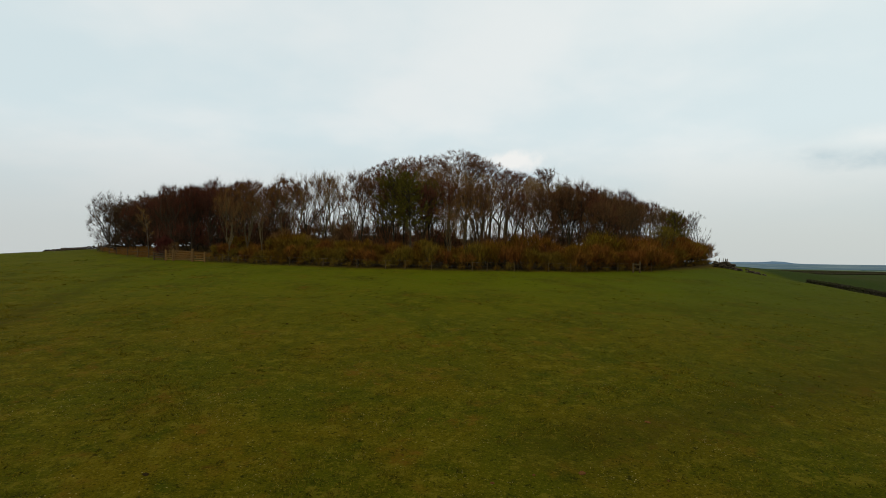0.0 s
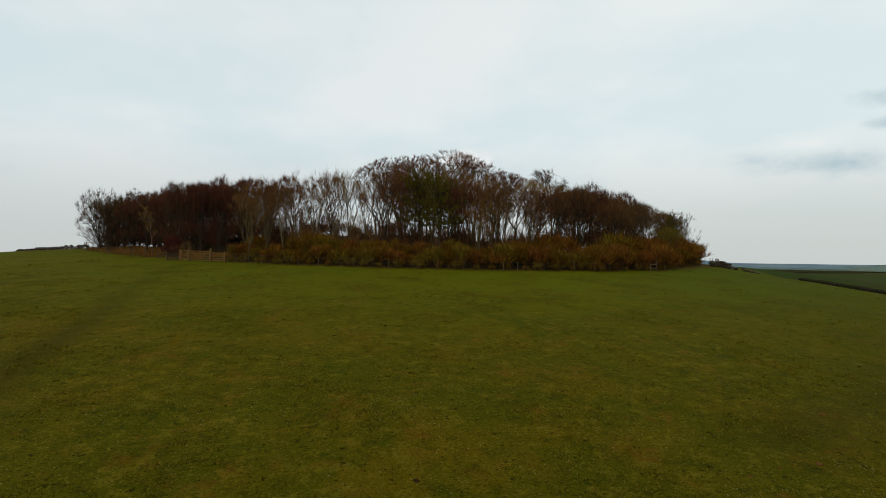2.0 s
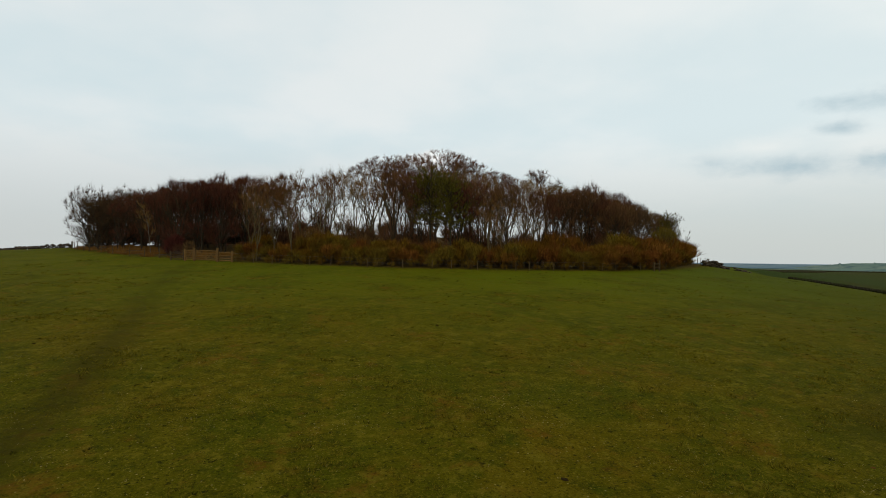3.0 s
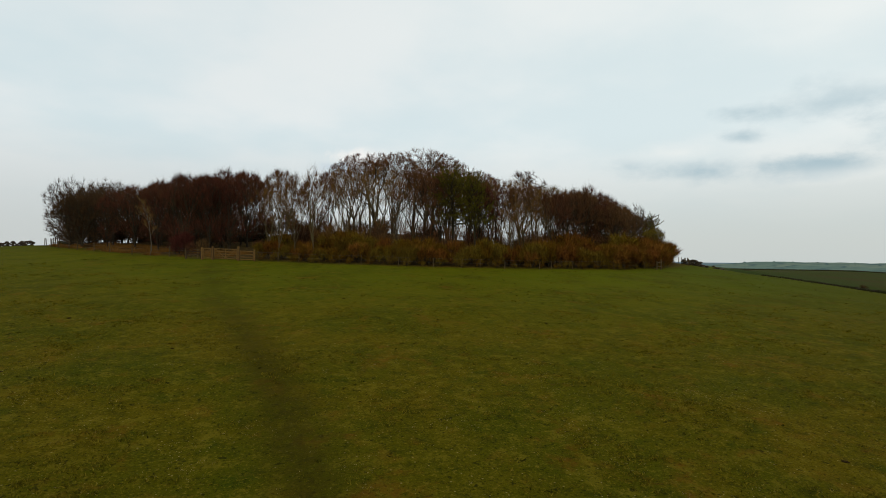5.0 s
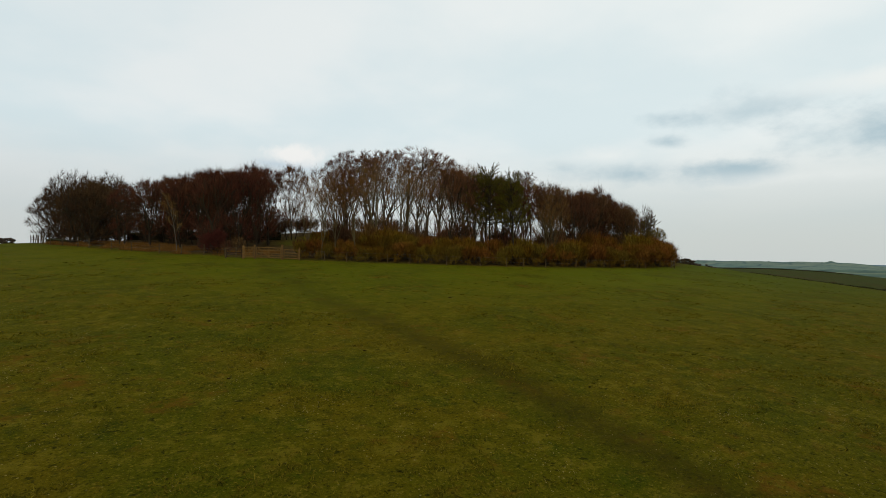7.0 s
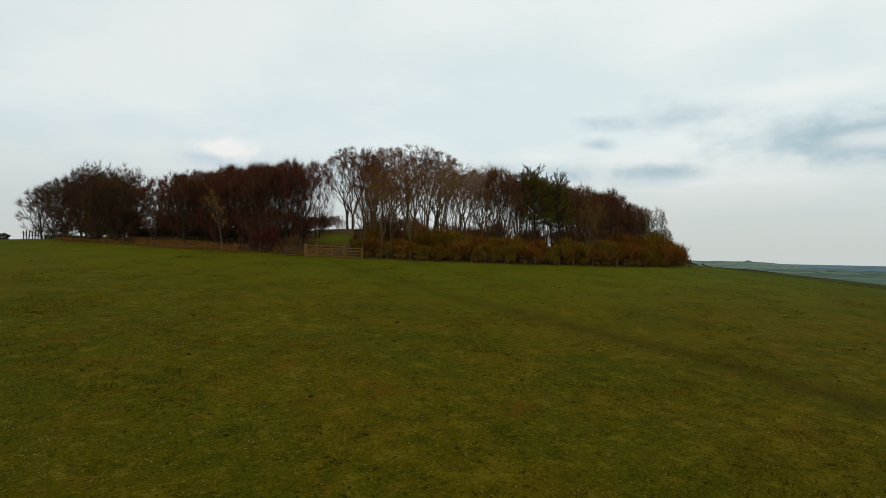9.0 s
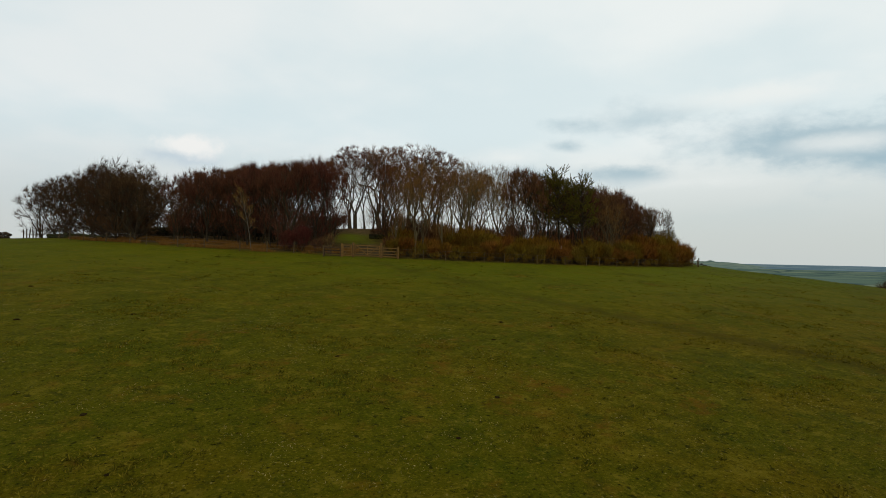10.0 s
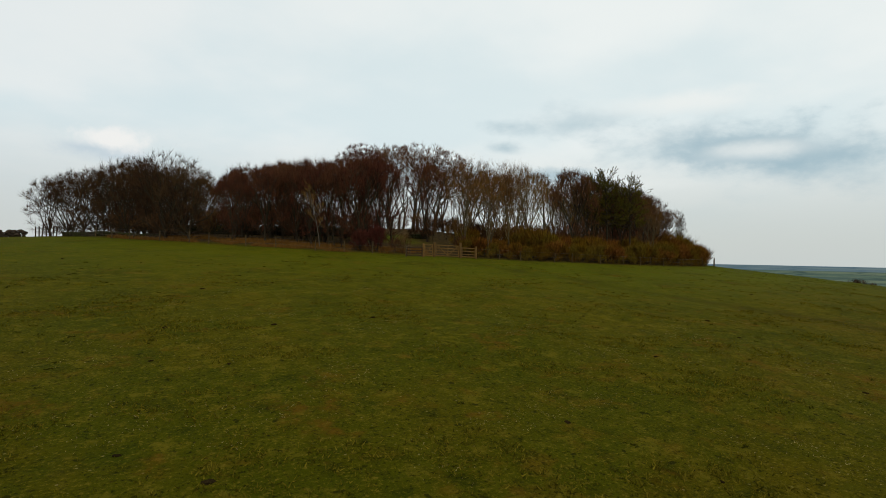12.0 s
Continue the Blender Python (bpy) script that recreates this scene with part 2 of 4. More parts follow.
    b.inputs["Specular IOR Level"].default_value = 0.02
    height = n.math("ADD", n.math("MULTIPLY", small, 0.7), n.math("MULTIPLY", fine, 0.45))
    relief = n.add("ShaderNodeBump", {"Height": height, "Strength": 0.9, "Distance": 0.15})
    n.put(b.inputs["Normal"], relief.outputs[0])
    return m


TURF = pasture()


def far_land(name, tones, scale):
    """Fields and woods kilometres off; the tones passed in carry painted haze."""
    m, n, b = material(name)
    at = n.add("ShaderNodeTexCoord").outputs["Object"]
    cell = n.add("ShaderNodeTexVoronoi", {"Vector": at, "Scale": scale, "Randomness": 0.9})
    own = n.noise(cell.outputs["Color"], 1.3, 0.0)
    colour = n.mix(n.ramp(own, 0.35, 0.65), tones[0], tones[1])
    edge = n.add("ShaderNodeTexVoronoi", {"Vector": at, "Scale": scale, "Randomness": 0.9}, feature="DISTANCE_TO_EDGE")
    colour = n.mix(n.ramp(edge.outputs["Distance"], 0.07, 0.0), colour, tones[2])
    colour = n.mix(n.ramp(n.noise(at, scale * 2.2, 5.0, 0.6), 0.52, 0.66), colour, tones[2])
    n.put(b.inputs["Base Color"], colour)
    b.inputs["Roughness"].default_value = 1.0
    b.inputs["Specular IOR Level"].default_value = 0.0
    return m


# greener near, bluer far: aerial haze put into the base colours
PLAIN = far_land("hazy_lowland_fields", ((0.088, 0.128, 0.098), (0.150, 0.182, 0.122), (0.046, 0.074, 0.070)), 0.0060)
FAR_PLAIN = far_land("haze_blue_lowland_fields", ((0.118, 0.170, 0.192), (0.165, 0.210, 0.218), (0.080, 0.125, 0.158)), 0.0035)
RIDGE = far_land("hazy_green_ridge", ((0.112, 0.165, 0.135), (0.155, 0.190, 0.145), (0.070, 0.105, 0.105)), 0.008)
HORIZON = far_land("haze_blue_horizon_land", ((0.130, 0.195, 0.258), (0.158, 0.225, 0.285), (0.105, 0.165, 0.228)), 0.003)

# ---------------------------------------------------------------- ground


def foot_of_pasture(y):
    """Where the grazed slope ends against the field wall, by northing."""
    return 53.5 - 0.010 * (np.clip(y, 36, 84) - 60) ** 2


def hill(x, y):
    """The smooth height of the hill top; a dome that falls away on all sides."""
    away = np.hypot(x + 10, y - 80)
    k = np.minimum(1.0, 105.0 / np.maximum(away, 1e-6))
    cx, cy = -10 + (x + 10) * k, 80 + (y - 80) * k
    ys = np.where(cy > 78, 78 + 20 * np.tanh((cy - 78) / 20), cy)
    u, v = (cx + 15) / 50, (ys - 60) / 50
    z = 4.498 - 0.27 * u + 4.981 * v - 1.144 * u * u + 0.02 * u * v - 0.475 * v * v + 0.007 * u ** 3 - 0.313 * u * u * v
    z = z + 2.4 * np.exp(-(((cx + 8) / 26) ** 2) - ((cy - 112) / 20) ** 2) - np.where(cy > 135, (cy - 135) * 0.08, 0)
    az = np.degrees(np.arctan2(x + 10, y - 80))
    east = np.clip((az - 60) / 22, 0, 1) * np.clip((175 - az) / 40, 0, 1)
    s = np.maximum(away - 105.0, 0)
    deep, long = 7.5 + 20 * east, 520 - 240 * east
    fall = np.clip((away - 430) / 600, 0, 1)
    u = x - foot_of_pasture(y)
    on, out, off = (np.clip(q, 0, 1) for q in ((u + 9) / 12, u / 60, (86 - y + 0.4 * (x - 44)) / 12))
    ease = off * off * (3 - 2 * off) * np.clip((280 - u) / 150, 0, 1)
    z = z - ease * (1.05 * on * on * (3 - 2 * on) + 1.7 * out * out * (3 - 2 * out))
    return z - (deep + 0.6 * z) * (1 - np.exp(-s / long)) - 40 * fall * fall * (3 - 2 * fall)


def ground_z(x, y):
    """Height with the small swells of the turf."""
    p = Vector((x * 0.16, y * 0.16, 0.0))
    q = Vector((x * 0.7, y * 0.7, 3.0))
    near = max(0.0, 1.0 - math.hypot(x + 15, y - 60) / 260)
    return float(hill(np.float64(x), np.float64(y))) + near * (0.13 * noise.noise(p) + 0.035 * noise.noise(q))


RING_X, RING_Y, RING_A, RING_B = -5.0, 115.0, 58.0, 53.0   # the enclosure round the trees


def ring(phi, rho=1.0):
    return RING_X + RING_A * rho * math.cos(radians(phi)), RING_Y + RING_B * rho * math.sin(radians(phi))


TRACK = [(-32.6, 66), (-31.8, 55), (-29.5, 43), (-28.3, 38.4), (-26.4, 29), (-25.3, 23.5), (-25, 20), (-24.5, 15), (-23, 0), (-20, -25)]
SIDE_TRACK = [(4, 18.5), (10.3, 21.7), (15.7, 25), (23.3, 29.4), (42, 39), (70, 52)]


def near_line(px, py, line):
    best = np.full(px.shape, 1e9)
    for (ax, ay), (bx, by) in zip(line, line[1:]):
        ux, uy = bx - ax, by - ay
        t = np.clip(((px - ax) * ux + (py - ay) * uy) / (ux * ux + uy * uy), 0, 1)
        best = np.minimum(best, np.hypot(px - ax - t * ux, py - ay - t * uy))
    return best


def mesh_of(name, verts, faces, mat, smooth=False):
    me = bpy.data.meshes.new(name)
    me.from_pydata([tuple(v) for v in verts] if not isinstance(verts, np.ndarray) else verts.tolist(), [], faces if not isinstance(faces, np.ndarray) else faces.tolist())
    me.materials.append(mat)
    if smooth:
        me.shade_smooth()
    me.update()
    return me


def sheet(name, centre, radii, turns, height, mat):
    """A round sheet of ground: rings about a centre."""
    a = np.linspace(0, 2 * math.pi, turns, endpoint=False)
    xs = [centre[0]] + [centre[0] + r * math.sin(t) for r in radii for t in a]
    ys = [centre[1]] + [centre[1] + r * math.cos(t) for r in radii for t in a]
    verts = [(x, y, height(x, y)) for x, y in zip(xs, ys)]
    faces = [(0, 1 + (i + 1) % turns, 1 + i) for i in range(turns)]
    for k in range(len(radii) - 1):
        o, p = 1 + k * turns, 1 + (k + 1) * turns
        faces += [(o + i, o + (i + 1) % turns, p + (i + 1) % turns, p + i) for i in range(turns)]
    return mesh_of(name, verts, faces, mat, True)


radii, r = [], 1.2
while r < 4900:
    radii.append(r)
    r += 1.2 if r < 130 else max(1.2, (r - 110) * 0.06)
radii.append(4900)
ground_mesh = sheet("ground", (-20, 50), radii, 300, ground_z, TURF)
flip = bmesh.new()
flip.from_mesh(ground_mesh)
bmesh.ops.recalc_face_normals(flip, faces=flip.faces)
flip.to_mesh(ground_mesh)
flip.free()
co = np.empty(len(ground_mesh.vertices) * 3)
ground_mesh.vertices.foreach_get("co", co)
gx, gy = co[0::3], co[1::3]
inside = np.hypot((gx - RING_X) / RING_A, (gy - RING_Y) / RING_B)
side = near_line(gx, gy, TRACK)
opening = near_line(gx, gy, [(-25.5, 86), (-22.5, 94)])
fields = {
    "track": np.exp(-((side / 1.0) ** 2)) + 0.7 * np.exp(-((near_line(gx, gy, SIDE_TRACK) / 1.6) ** 2)),
    "lush": np.exp(-(((inside - 1.10) / 0.36) ** 2)) * (inside > 1.0) * (0.6 + 0.4 * np.clip((gx + 30) / 60, 0, 1)) + np.exp(-((opening / 3.2) ** 2)) * (inside < 1),
    "green": 0.55 * np.clip((gx - 8) / 26, 0, 1) * np.clip((62 - gx) / 8, 0, 1) * (inside > 1.0),
    "litter": np.clip((1.0 - inside) / 0.05, 0, 1) * (1 - np.exp(-((opening / 4.0) ** 2))),
    "moor": np.maximum(np.clip((np.hypot(gx + 10, gy - 80) - 105) / 60, 0, 1), np.clip((gx - foot_of_pasture(gy) - 0.5) / 3, 0, 1)),
}
for key, values in fields.items():
    layer = ground_mesh.attributes.new(key, "FLOAT", "POINT")
    layer.data.foreach_set("value", np.ascontiguousarray(values, dtype=np.float32))
ground = tagged(new("ground", ground_mesh), "grazed olive-green hill pasture rising to the wood", "ground", kind="structure")

# distance: lowland, ridges and the horizon, their haze blue painted into the colours


def backdrop_strip(name, az0, az1, near, far, low, tops, mat, label, steps=90):
    """A rise of far land between two bearings: from its foot (near) up to its crest (far)."""
    verts, faces = [], []
    for i in range(steps + 1):
        az = radians(az0 + (az1 - az0) * i / steps)
        crest = tops(az0 + (az1 - az0) * i / steps)
        for k in range(6):
            d, f = near + (far - near) * k / 5, (k / 5) ** 1.3
            verts.append((math.sin(az) * d, math.cos(az) * d, low + (crest - low) * f))
    for i in range(steps):
        for k in range(5):
            a = i * 6 + k
            faces.append((a, a + 6, a + 7, a + 1))
    return tagged(new(name, mesh_of(name, verts, faces, mat, True)), label, "distant land", kind="structure")


def peak(az):
    return -26 + 3 * noise.noise(Vector((az * 0.2, 4, 0))) + 15 * math.exp(-((az - 31.2) / 1.0) ** 2) + 8 * math.exp(-((az - 29.0) / 2.4) ** 2)


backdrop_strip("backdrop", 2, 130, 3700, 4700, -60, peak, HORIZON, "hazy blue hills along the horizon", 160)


def ridge_top(az):
    a, c = min(1.0, max(0.0, (64 - az) / 7)), min(1.0, max(0.0, (az - 39) / 6))
    fall = a * a * (3 - 2 * a) * c
    return -34 + 29 * fall + 2.5 * noise.fractal(Vector((az * 0.5, 9, 0)), 1.0, 2.0, 4) + 6 * math.exp(-((az - 56.8) / 0.28) ** 2) * fall + 16 * fall * max(0.0, noise.noise(Vector((az * 4.3, 2, 0))) - 0.30)


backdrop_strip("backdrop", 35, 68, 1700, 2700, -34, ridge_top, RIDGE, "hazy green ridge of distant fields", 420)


def lowland(near, far, mat, label):
    """A belt of the plain between two distances."""
    verts, faces = [], []
    for i in range(101):
        az = radians(20 + i)
        for k in range(9):
            d = near * (far / near) ** (k / 8)
            x, y = math.sin(az) * d, math.cos(az) * d
            verts.append((x, y, -27.0 + 2.2 * noise.noise(Vector((x * 0.003, y * 0.003, 1)))))
    for i in range(100):
        for k in range(8):
            a = i * 9 + k
            faces.append((a, a + 1, a + 10, a + 9))
    return tagged(new("backdrop", mesh_of("lowland", verts, faces, mat, True)), label, "distant land", kind="structure")


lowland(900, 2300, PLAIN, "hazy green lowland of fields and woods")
lowland(2300, 4600, FAR_PLAIN, "haze-blue far lowland below the horizon")

# ---------------------------------------------------------------- building helpers


def part(name, me, parent, label="", m=None):
    """One mesh object under a thing or under a part."""
    ob = new(name, me)
    ob.parent = parent
    if m is not None:
        ob.matrix_basis = m
    return tagged(ob, label)


def thing(name, label, category, group="", m=None, kind=""):
    ob = new(name)
    ob.empty_display_size = 0.3
    if m is not None:
        ob.matrix_basis = m
    return tagged(ob, label, category, group, kind)


def block(name, size, mat, bevel=0.01, wobble=0.0, seed=0):
    """A sawn piece of wood with eased edges, its middle at the origin."""
    bm = bmesh.new()
    bmesh.ops.create_cube(bm, size=1.0)
    bmesh.ops.scale(bm, vec=size, verts=bm.verts)
    bmesh.ops.bevel(bm, geom=bm.edges[:], offset=min(bevel, min(size) * 0.3), segments=1, affect="EDGES")
    if wobble:
        for v in bm.verts:
            v.co += noise.noise_vector(v.co * 1.7 + Vector((seed, 0, 0))) * wobble
    me = bpy.data.meshes.new(name)
    bm.to_mesh(me)
    bm.free()
    me.materials.append(mat)
    return me


def unit(v):
    return v / max(1e-9, math.sqrt(float(v @ v)))


class Shell:
    """Gathers tubes and thin blades into one mesh."""

    def __init__(self):
        self.v, self.f, self.n = [], [], 0

    def tube(self, pts, rads, sides):
        pts = np.asarray(pts)
        axis = unit(pts[-1] - pts[0])
        u = unit(np.cross(axis, (0.3, 0.9, 0.2) if abs(axis[2]) > 0.8 else (0, 0, 1.0)))
        w = np.cross(axis, u)
        a = np.arange(sides) * 2 * math.pi / sides
        ringed = np.cos(a)[:, None] * u + np.sin(a)[:, None] * w
        self.v.append((pts[:, None, :] + np.asarray(rads)[:, None, None] * ringed[None]).reshape(-1, 3))
        for k in range(len(pts) - 1):
            o = self.n + k * sides
            for i in range(sides):
                j = (i + 1) % sides
                self.f.append((o + i, o + j, o + sides + j, o + sides + i))
        self.n += len(pts) * sides

    def blades(self, base, way, length, width, rng):
        """Thin three-cornered twigs, leaves or grass blades."""
        way = way / np.linalg.norm(way, axis=1, keepdims=True)
        other = np.cross(way, rng.normal(size=way.shape))
        other /= np.maximum(1e-6, np.linalg.norm(other, axis=1, keepdims=True))
        half = other * (np.asarray(width)[:, None] / 2)
        tip = base + way * np.asarray(length)[:, None]
        self.v.append(np.stack([base - half, base + half, tip], 1).reshape(-1, 3))
        k = self.n + np.arange(len(base)) * 3
        self.f.extend(zip(k.tolist(), (k + 1).tolist(), (k + 2).tolist()))
        self.n += len(base) * 3

    def mesh(self, name, mat, shear=None, smooth=False):
        v = np.concatenate(self.v)
        if shear is not None:
            z = np.maximum(v[:, 2], 0)
            v[:, 0] += shear[0] * z * z
            v[:, 1] += shear[1] * z * z
        return mesh_of(name, v, self.f, mat, smooth)


def stem(rng, p, d, length, segs, wander, lift):
    pts, step = [p], length / segs
    for _ in range(segs):
        d = unit(d + rng.normal(0, wander, 3) + (0, 0, lift))
        p = p + d * step
        pts.append(p)
    return pts, d


def reach(p, d, crown):
    """How far a shoot from p along d runs before it leaves the crown's oval."""
    cz, rx, rz = crown
    s = np.array((1 / rx, 1 / rx, 1 / rz))
    q, e = (p - (0, 0, cz)) * s, d * s
    a, b, c = float(e @ e), float(q @ e), float(q @ q) - 1
    if b * b < a * c or (c > 0 and b > 0):
        return 0.0
    return (-b + math.sqrt(max(0.0, b * b - a * c))) / a


def aside(rng, d, degrees_off):
    n = unit(np.cross(d, rng.normal(size=3)))
    t = radians(degrees_off)
    return unit(d * math.cos(t) + n * math.sin(t))


def grow(seed, high, r0, leader, lo, n1, angles, crown, n2, n3, nt, wander=0.12, lift=0.06, twig=(0.5, 0.95), thick=0.028,
         stems=1, spread=0.0, bark=None, twigs=None, shear=None, tip_lift=0.25, fork=(24, 55), leaves=None, n_leaf=0, sink=0.3, ragged=(0.8, 1.3)):
    """A bare broadleaf: trunk, limbs, and a crown of branchlets and twigs. Returns its three (or four) meshes."""
    rng = np.random.default_rng(seed)
    trunk, limbs, crown_shell, leaf_shell = Shell(), Shell(), Shell(), Shell()
    for s in range(stems):
        a = s * 2.4 + rng.uniform(0, 1)
        base = np.array((math.cos(a), math.sin(a), 0)) * spread * (s > 0) * rng.uniform(0.5, 1)
        out = unit(np.array((math.cos(a) * 0.25 * (stems > 1), math.sin(a) * 0.25 * (stems > 1), 1.0)))
        tall = leader * high * (1 if s == 0 else rng.uniform(0.75, 0.95))
        tp, _ = stem(rng, base - (0, 0, sink), out, tall + sink, 8, 0.045 + 0.02 * (stems > 1), 0.05)
        rs = r0 * (1 if stems == 1 else 0.75)
        tr = [rs * (1.35 if k == 0 else 1.0) * (1 - 0.62 * (k / 8) ** 1.1) for k in range(9)]
        trunk.tube(tp, tr, 8 if stems == 1 else 6 if high > 6 else 4)
        tp = np.array(tp)
        for i in range(n1):
            f = lo + (1 - lo) * ((i + 0.6) / n1) ** 0.85
            k = min(7, int(f * 8))
            p = tp[k] + (tp[k + 1] - tp[k]) * (f * 8 - k)
            ang = angles[0] + (angles[1] - angles[0]) * (f - lo) / (1 - lo) + rng.normal(0, 8)
            az = i * 2.3999 + s + rng.normal(0, 0.35)
            d = np.array((math.sin(radians(ang)) * math.cos(az), math.sin(radians(ang)) * math.sin(az), math.cos(radians(ang))))
            length = reach(p, d, crown) * rng.uniform(0.66, 1.02 if ang > 30 else 1.06)
            if length < 0.5:
                continue
            rl = min(tr[k] * 0.62, 0.02 + length * 0.022)
            lp, d1 = stem(rng, p, d, length, 6, wander, lift)
            limbs.tube(lp, [rl * (1 - 0.78 * q / 6) for q in range(7)], 5 if high > 6 else 3)
            many = max(2, round(n2 * min(1.6, length / (0.85 * crown[1]))))
            for j in range(many):
                f2 = 0.18 + 0.82 * (j + rng.uniform(0.2, 0.8)) / many
                k2 = min(5, int(f2 * 6))
                p2 = lp[k2] + (lp[k2 + 1] - lp[k2]) * (f2 * 6 - k2)
                d2 = unit(aside(rng, unit(lp[k2 + 1] - lp[k2]), rng.uniform(*fork)) + (0, 0, lift * 1.5))
                l2 = min(reach(p2, d2, crown), length * rng.uniform(0.28, 0.55))
                if l2 < 0.3:
                    l2 = 0.3
                bp, d2 = stem(rng, p2, d2, l2, 3, wander * 1.2, lift)
                rb = min(rl * 0.5, 0.008 + l2 * 0.012)
                limbs.tube(bp, [rb, rb * 0.8, rb * 0.55, rb * 0.3], 3)
                few = max(1, round(n3 * min(1.35, l2 / (0.32 * length))))
                for q in range(few):
                    f3 = 0.2 + 0.8 * (q + rng.uniform(0.1, 0.9)) / few
                    k3 = min(2, int(f3 * 3))
                    p3 = bp[k3] + (bp[k3 + 1] - bp[k3]) * (f3 * 3 - k3)
                    d3 = unit(aside(rng, d2, rng.uniform(20, 55)) + (0, 0, lift * 2))
                    l3 = min(max(0.3, reach(p3, d3, crown) * rng.uniform(*ragged)), max(0.4, l2 * rng.uniform(0.35, 0.7)))
                    e3 = p3 + d3 * l3
                    crown_shell.blades(p3[None], (e3 - p3)[None], [l3 * 1.1], [thick * 1.5], rng)
                    g = rng.uniform(0.1, 1.0, nt)[:, None]
                    base_t = p3 + (e3 - p3) * g
                    way_t = d3 + rng.normal(0, 0.5, (nt, 3)) + (0, 0, tip_lift)
                    crown_shell.blades(base_t, way_t, rng.uniform(*twig, nt), rng.uniform(0.7, 1.3, nt) * thick, rng)
                    if n_leaf:
                        b = p3 + (e3 - p3) * rng.uniform(0.1, 1.3, n_leaf)[:, None] + rng.normal(0, 0.15, (n_leaf, 3))
                        leaf_shell.blades(b, rng.normal(0, 1, (n_leaf, 3)), rng.uniform(0.06, 0.13, n_leaf), rng.uniform(0.06, 0.10, n_leaf), rng)
    out = [("trunk", trunk.mesh("trunk", bark, shear, True)), ("branchwork", limbs.mesh("branchwork", bark, shear)), ("crown", crown_shell.mesh("crown", twigs, shear))]
    if n_leaf:
        out.append(("foliage", leaf_shell.mesh("foliage", leaves, shear)))
    return out, float(np.percentile(np.concatenate(crown_shell.v)[:, 2], 99.2))


def fork_tree(seed, high, r0, bole, limbs, first, split, shrink, levels, up, bark, twigs, side=1.4, nt=10, twig=(0.35, 0.8), thick=0.02, wander=0.13,
              ceiling=1.15, oval=(0.6, 0.3, 0.4), stems=1, spread=0.0, jitter=0.32, tip_lift=0.25, low_shoots=0, leaders=1, shear=None, capped=False):
    """A broadleaf that forks again and again: a short bole, upswept limbs, each splitting into finer ones up to a crown of fine twigs."""
    rng = np.random.default_rng(seed)
    trunk, limb_shell, crown = Shell(), Shell(), Shell()
    bounds = (oval[0] * high, oval[1] * high, oval[2] * high)

    def sprays(p, d, length):
        crown.blades(p[None], d[None], [length], [thick * 1.7], rng)
        n = nt
        if capped:      # an old crown carries its twigs in a cap, the inside is bare
            rim = (p[0] / bounds[1]) ** 2 + (p[1] / bounds[1]) ** 2 + ((p[2] - bounds[0]) / bounds[2]) ** 2
            n = int(nt * 1.5) if p[2] > bounds[0] + 0.30 * bounds[2] and rim > 0.45 else nt // 4
        g = rng.uniform(0.0, 1.0, n)[:, None]
        way_t = d + rng.normal(0, jitter, (n, 3)) + (0, 0, tip_lift)
        crown.blades(p + d * length * g, way_t, rng.uniform(*twig, n), rng.uniform(0.7, 1.3, n) * thick, rng)
        if p[2] > 0.62 * (bounds[0] + bounds[2]) and leaders:
            way_t = d * 0.5 + rng.normal(0, 0.28, (leaders, 3)) + (0, 0, 0.8)
            crown.blades(p + d * length * rng.uniform(0, 1, leaders)[:, None], way_t, rng.uniform(0.05, 0.14, leaders) * high, rng.uniform(0.6, 1.0, leaders) * thick, rng)

    def branch(p, d, length, r, level, far=1.0):
        room = reach(p, d, bounds) * far * (rng.uniform(0.90, 1.04) if capped else rng.uniform(0.75, 1.12))
        length = min(length, max(room, 0.022 * high))
        if level >= levels or (level > 2 and room < 0.02 * high):
            sprays(p, d, length)
            return
        segs = 4 if level <= 1 else 3 if level == 2 else 2
        pts = [p]
        for _ in range(segs):
            near = max(0.0, p[2] / (high * ceiling)) ** 5
            d = unit(d + rng.normal(0, wander, 3) + (0, 0, up * (1 - 2.4 * near)))
            p = p + d * (length / segs)
            pts.append(p)
        limb_shell.tube(pts, [r * (1 - 0.38 * k / segs) for k in range(segs + 1)], 5 if level <= 1 else 3)
        many = 3 if rng.uniform() < 0.4 else 2
        turn = rng.uniform(0, 6.28)
        n = unit(np.cross(d, (0.31, 0.17, 0.93) if abs(d[2]) < 0.9 else (1.0, 0.2, 0.0)))
        m = np.cross(d, n)
        for k in range(many):
            a, t = turn + k * 6.283 / many + rng.normal(0, 0.3), radians(rng.uniform(*split))
            e = unit(d * math.cos(t) + (n * math.cos(a) + m * math.sin(a)) * math.sin(t))
            branch(p, e, length * shrink * rng.uniform(0.75, 1.2), r * 0.56, level + 1, far * (1.0 if capped else rng.uniform(0.9, 1.1)))
        for k in range(int(side + rng.uniform(0, 1))):
            f = rng.uniform(0.3, 0.95) * segs
            i = min(segs - 1, int(f))
            q = pts[i] + (pts[i + 1] - pts[i]) * (f - i)
            branch(q, unit(aside(rng, d, rng.uniform(32, 62)) + (0, 0, 0.1)), length * shrink * rng.uniform(0.5, 0.9), r * 0.42, level + (1 if level < 2 else 2), far)

    for s in range(stems):
        a = s * 2.4 + rng.uniform(0, 1)
        base = np.array((math.cos(a), math.sin(a), 0)) * spread * (s > 0) * rng.uniform(0.5, 1)
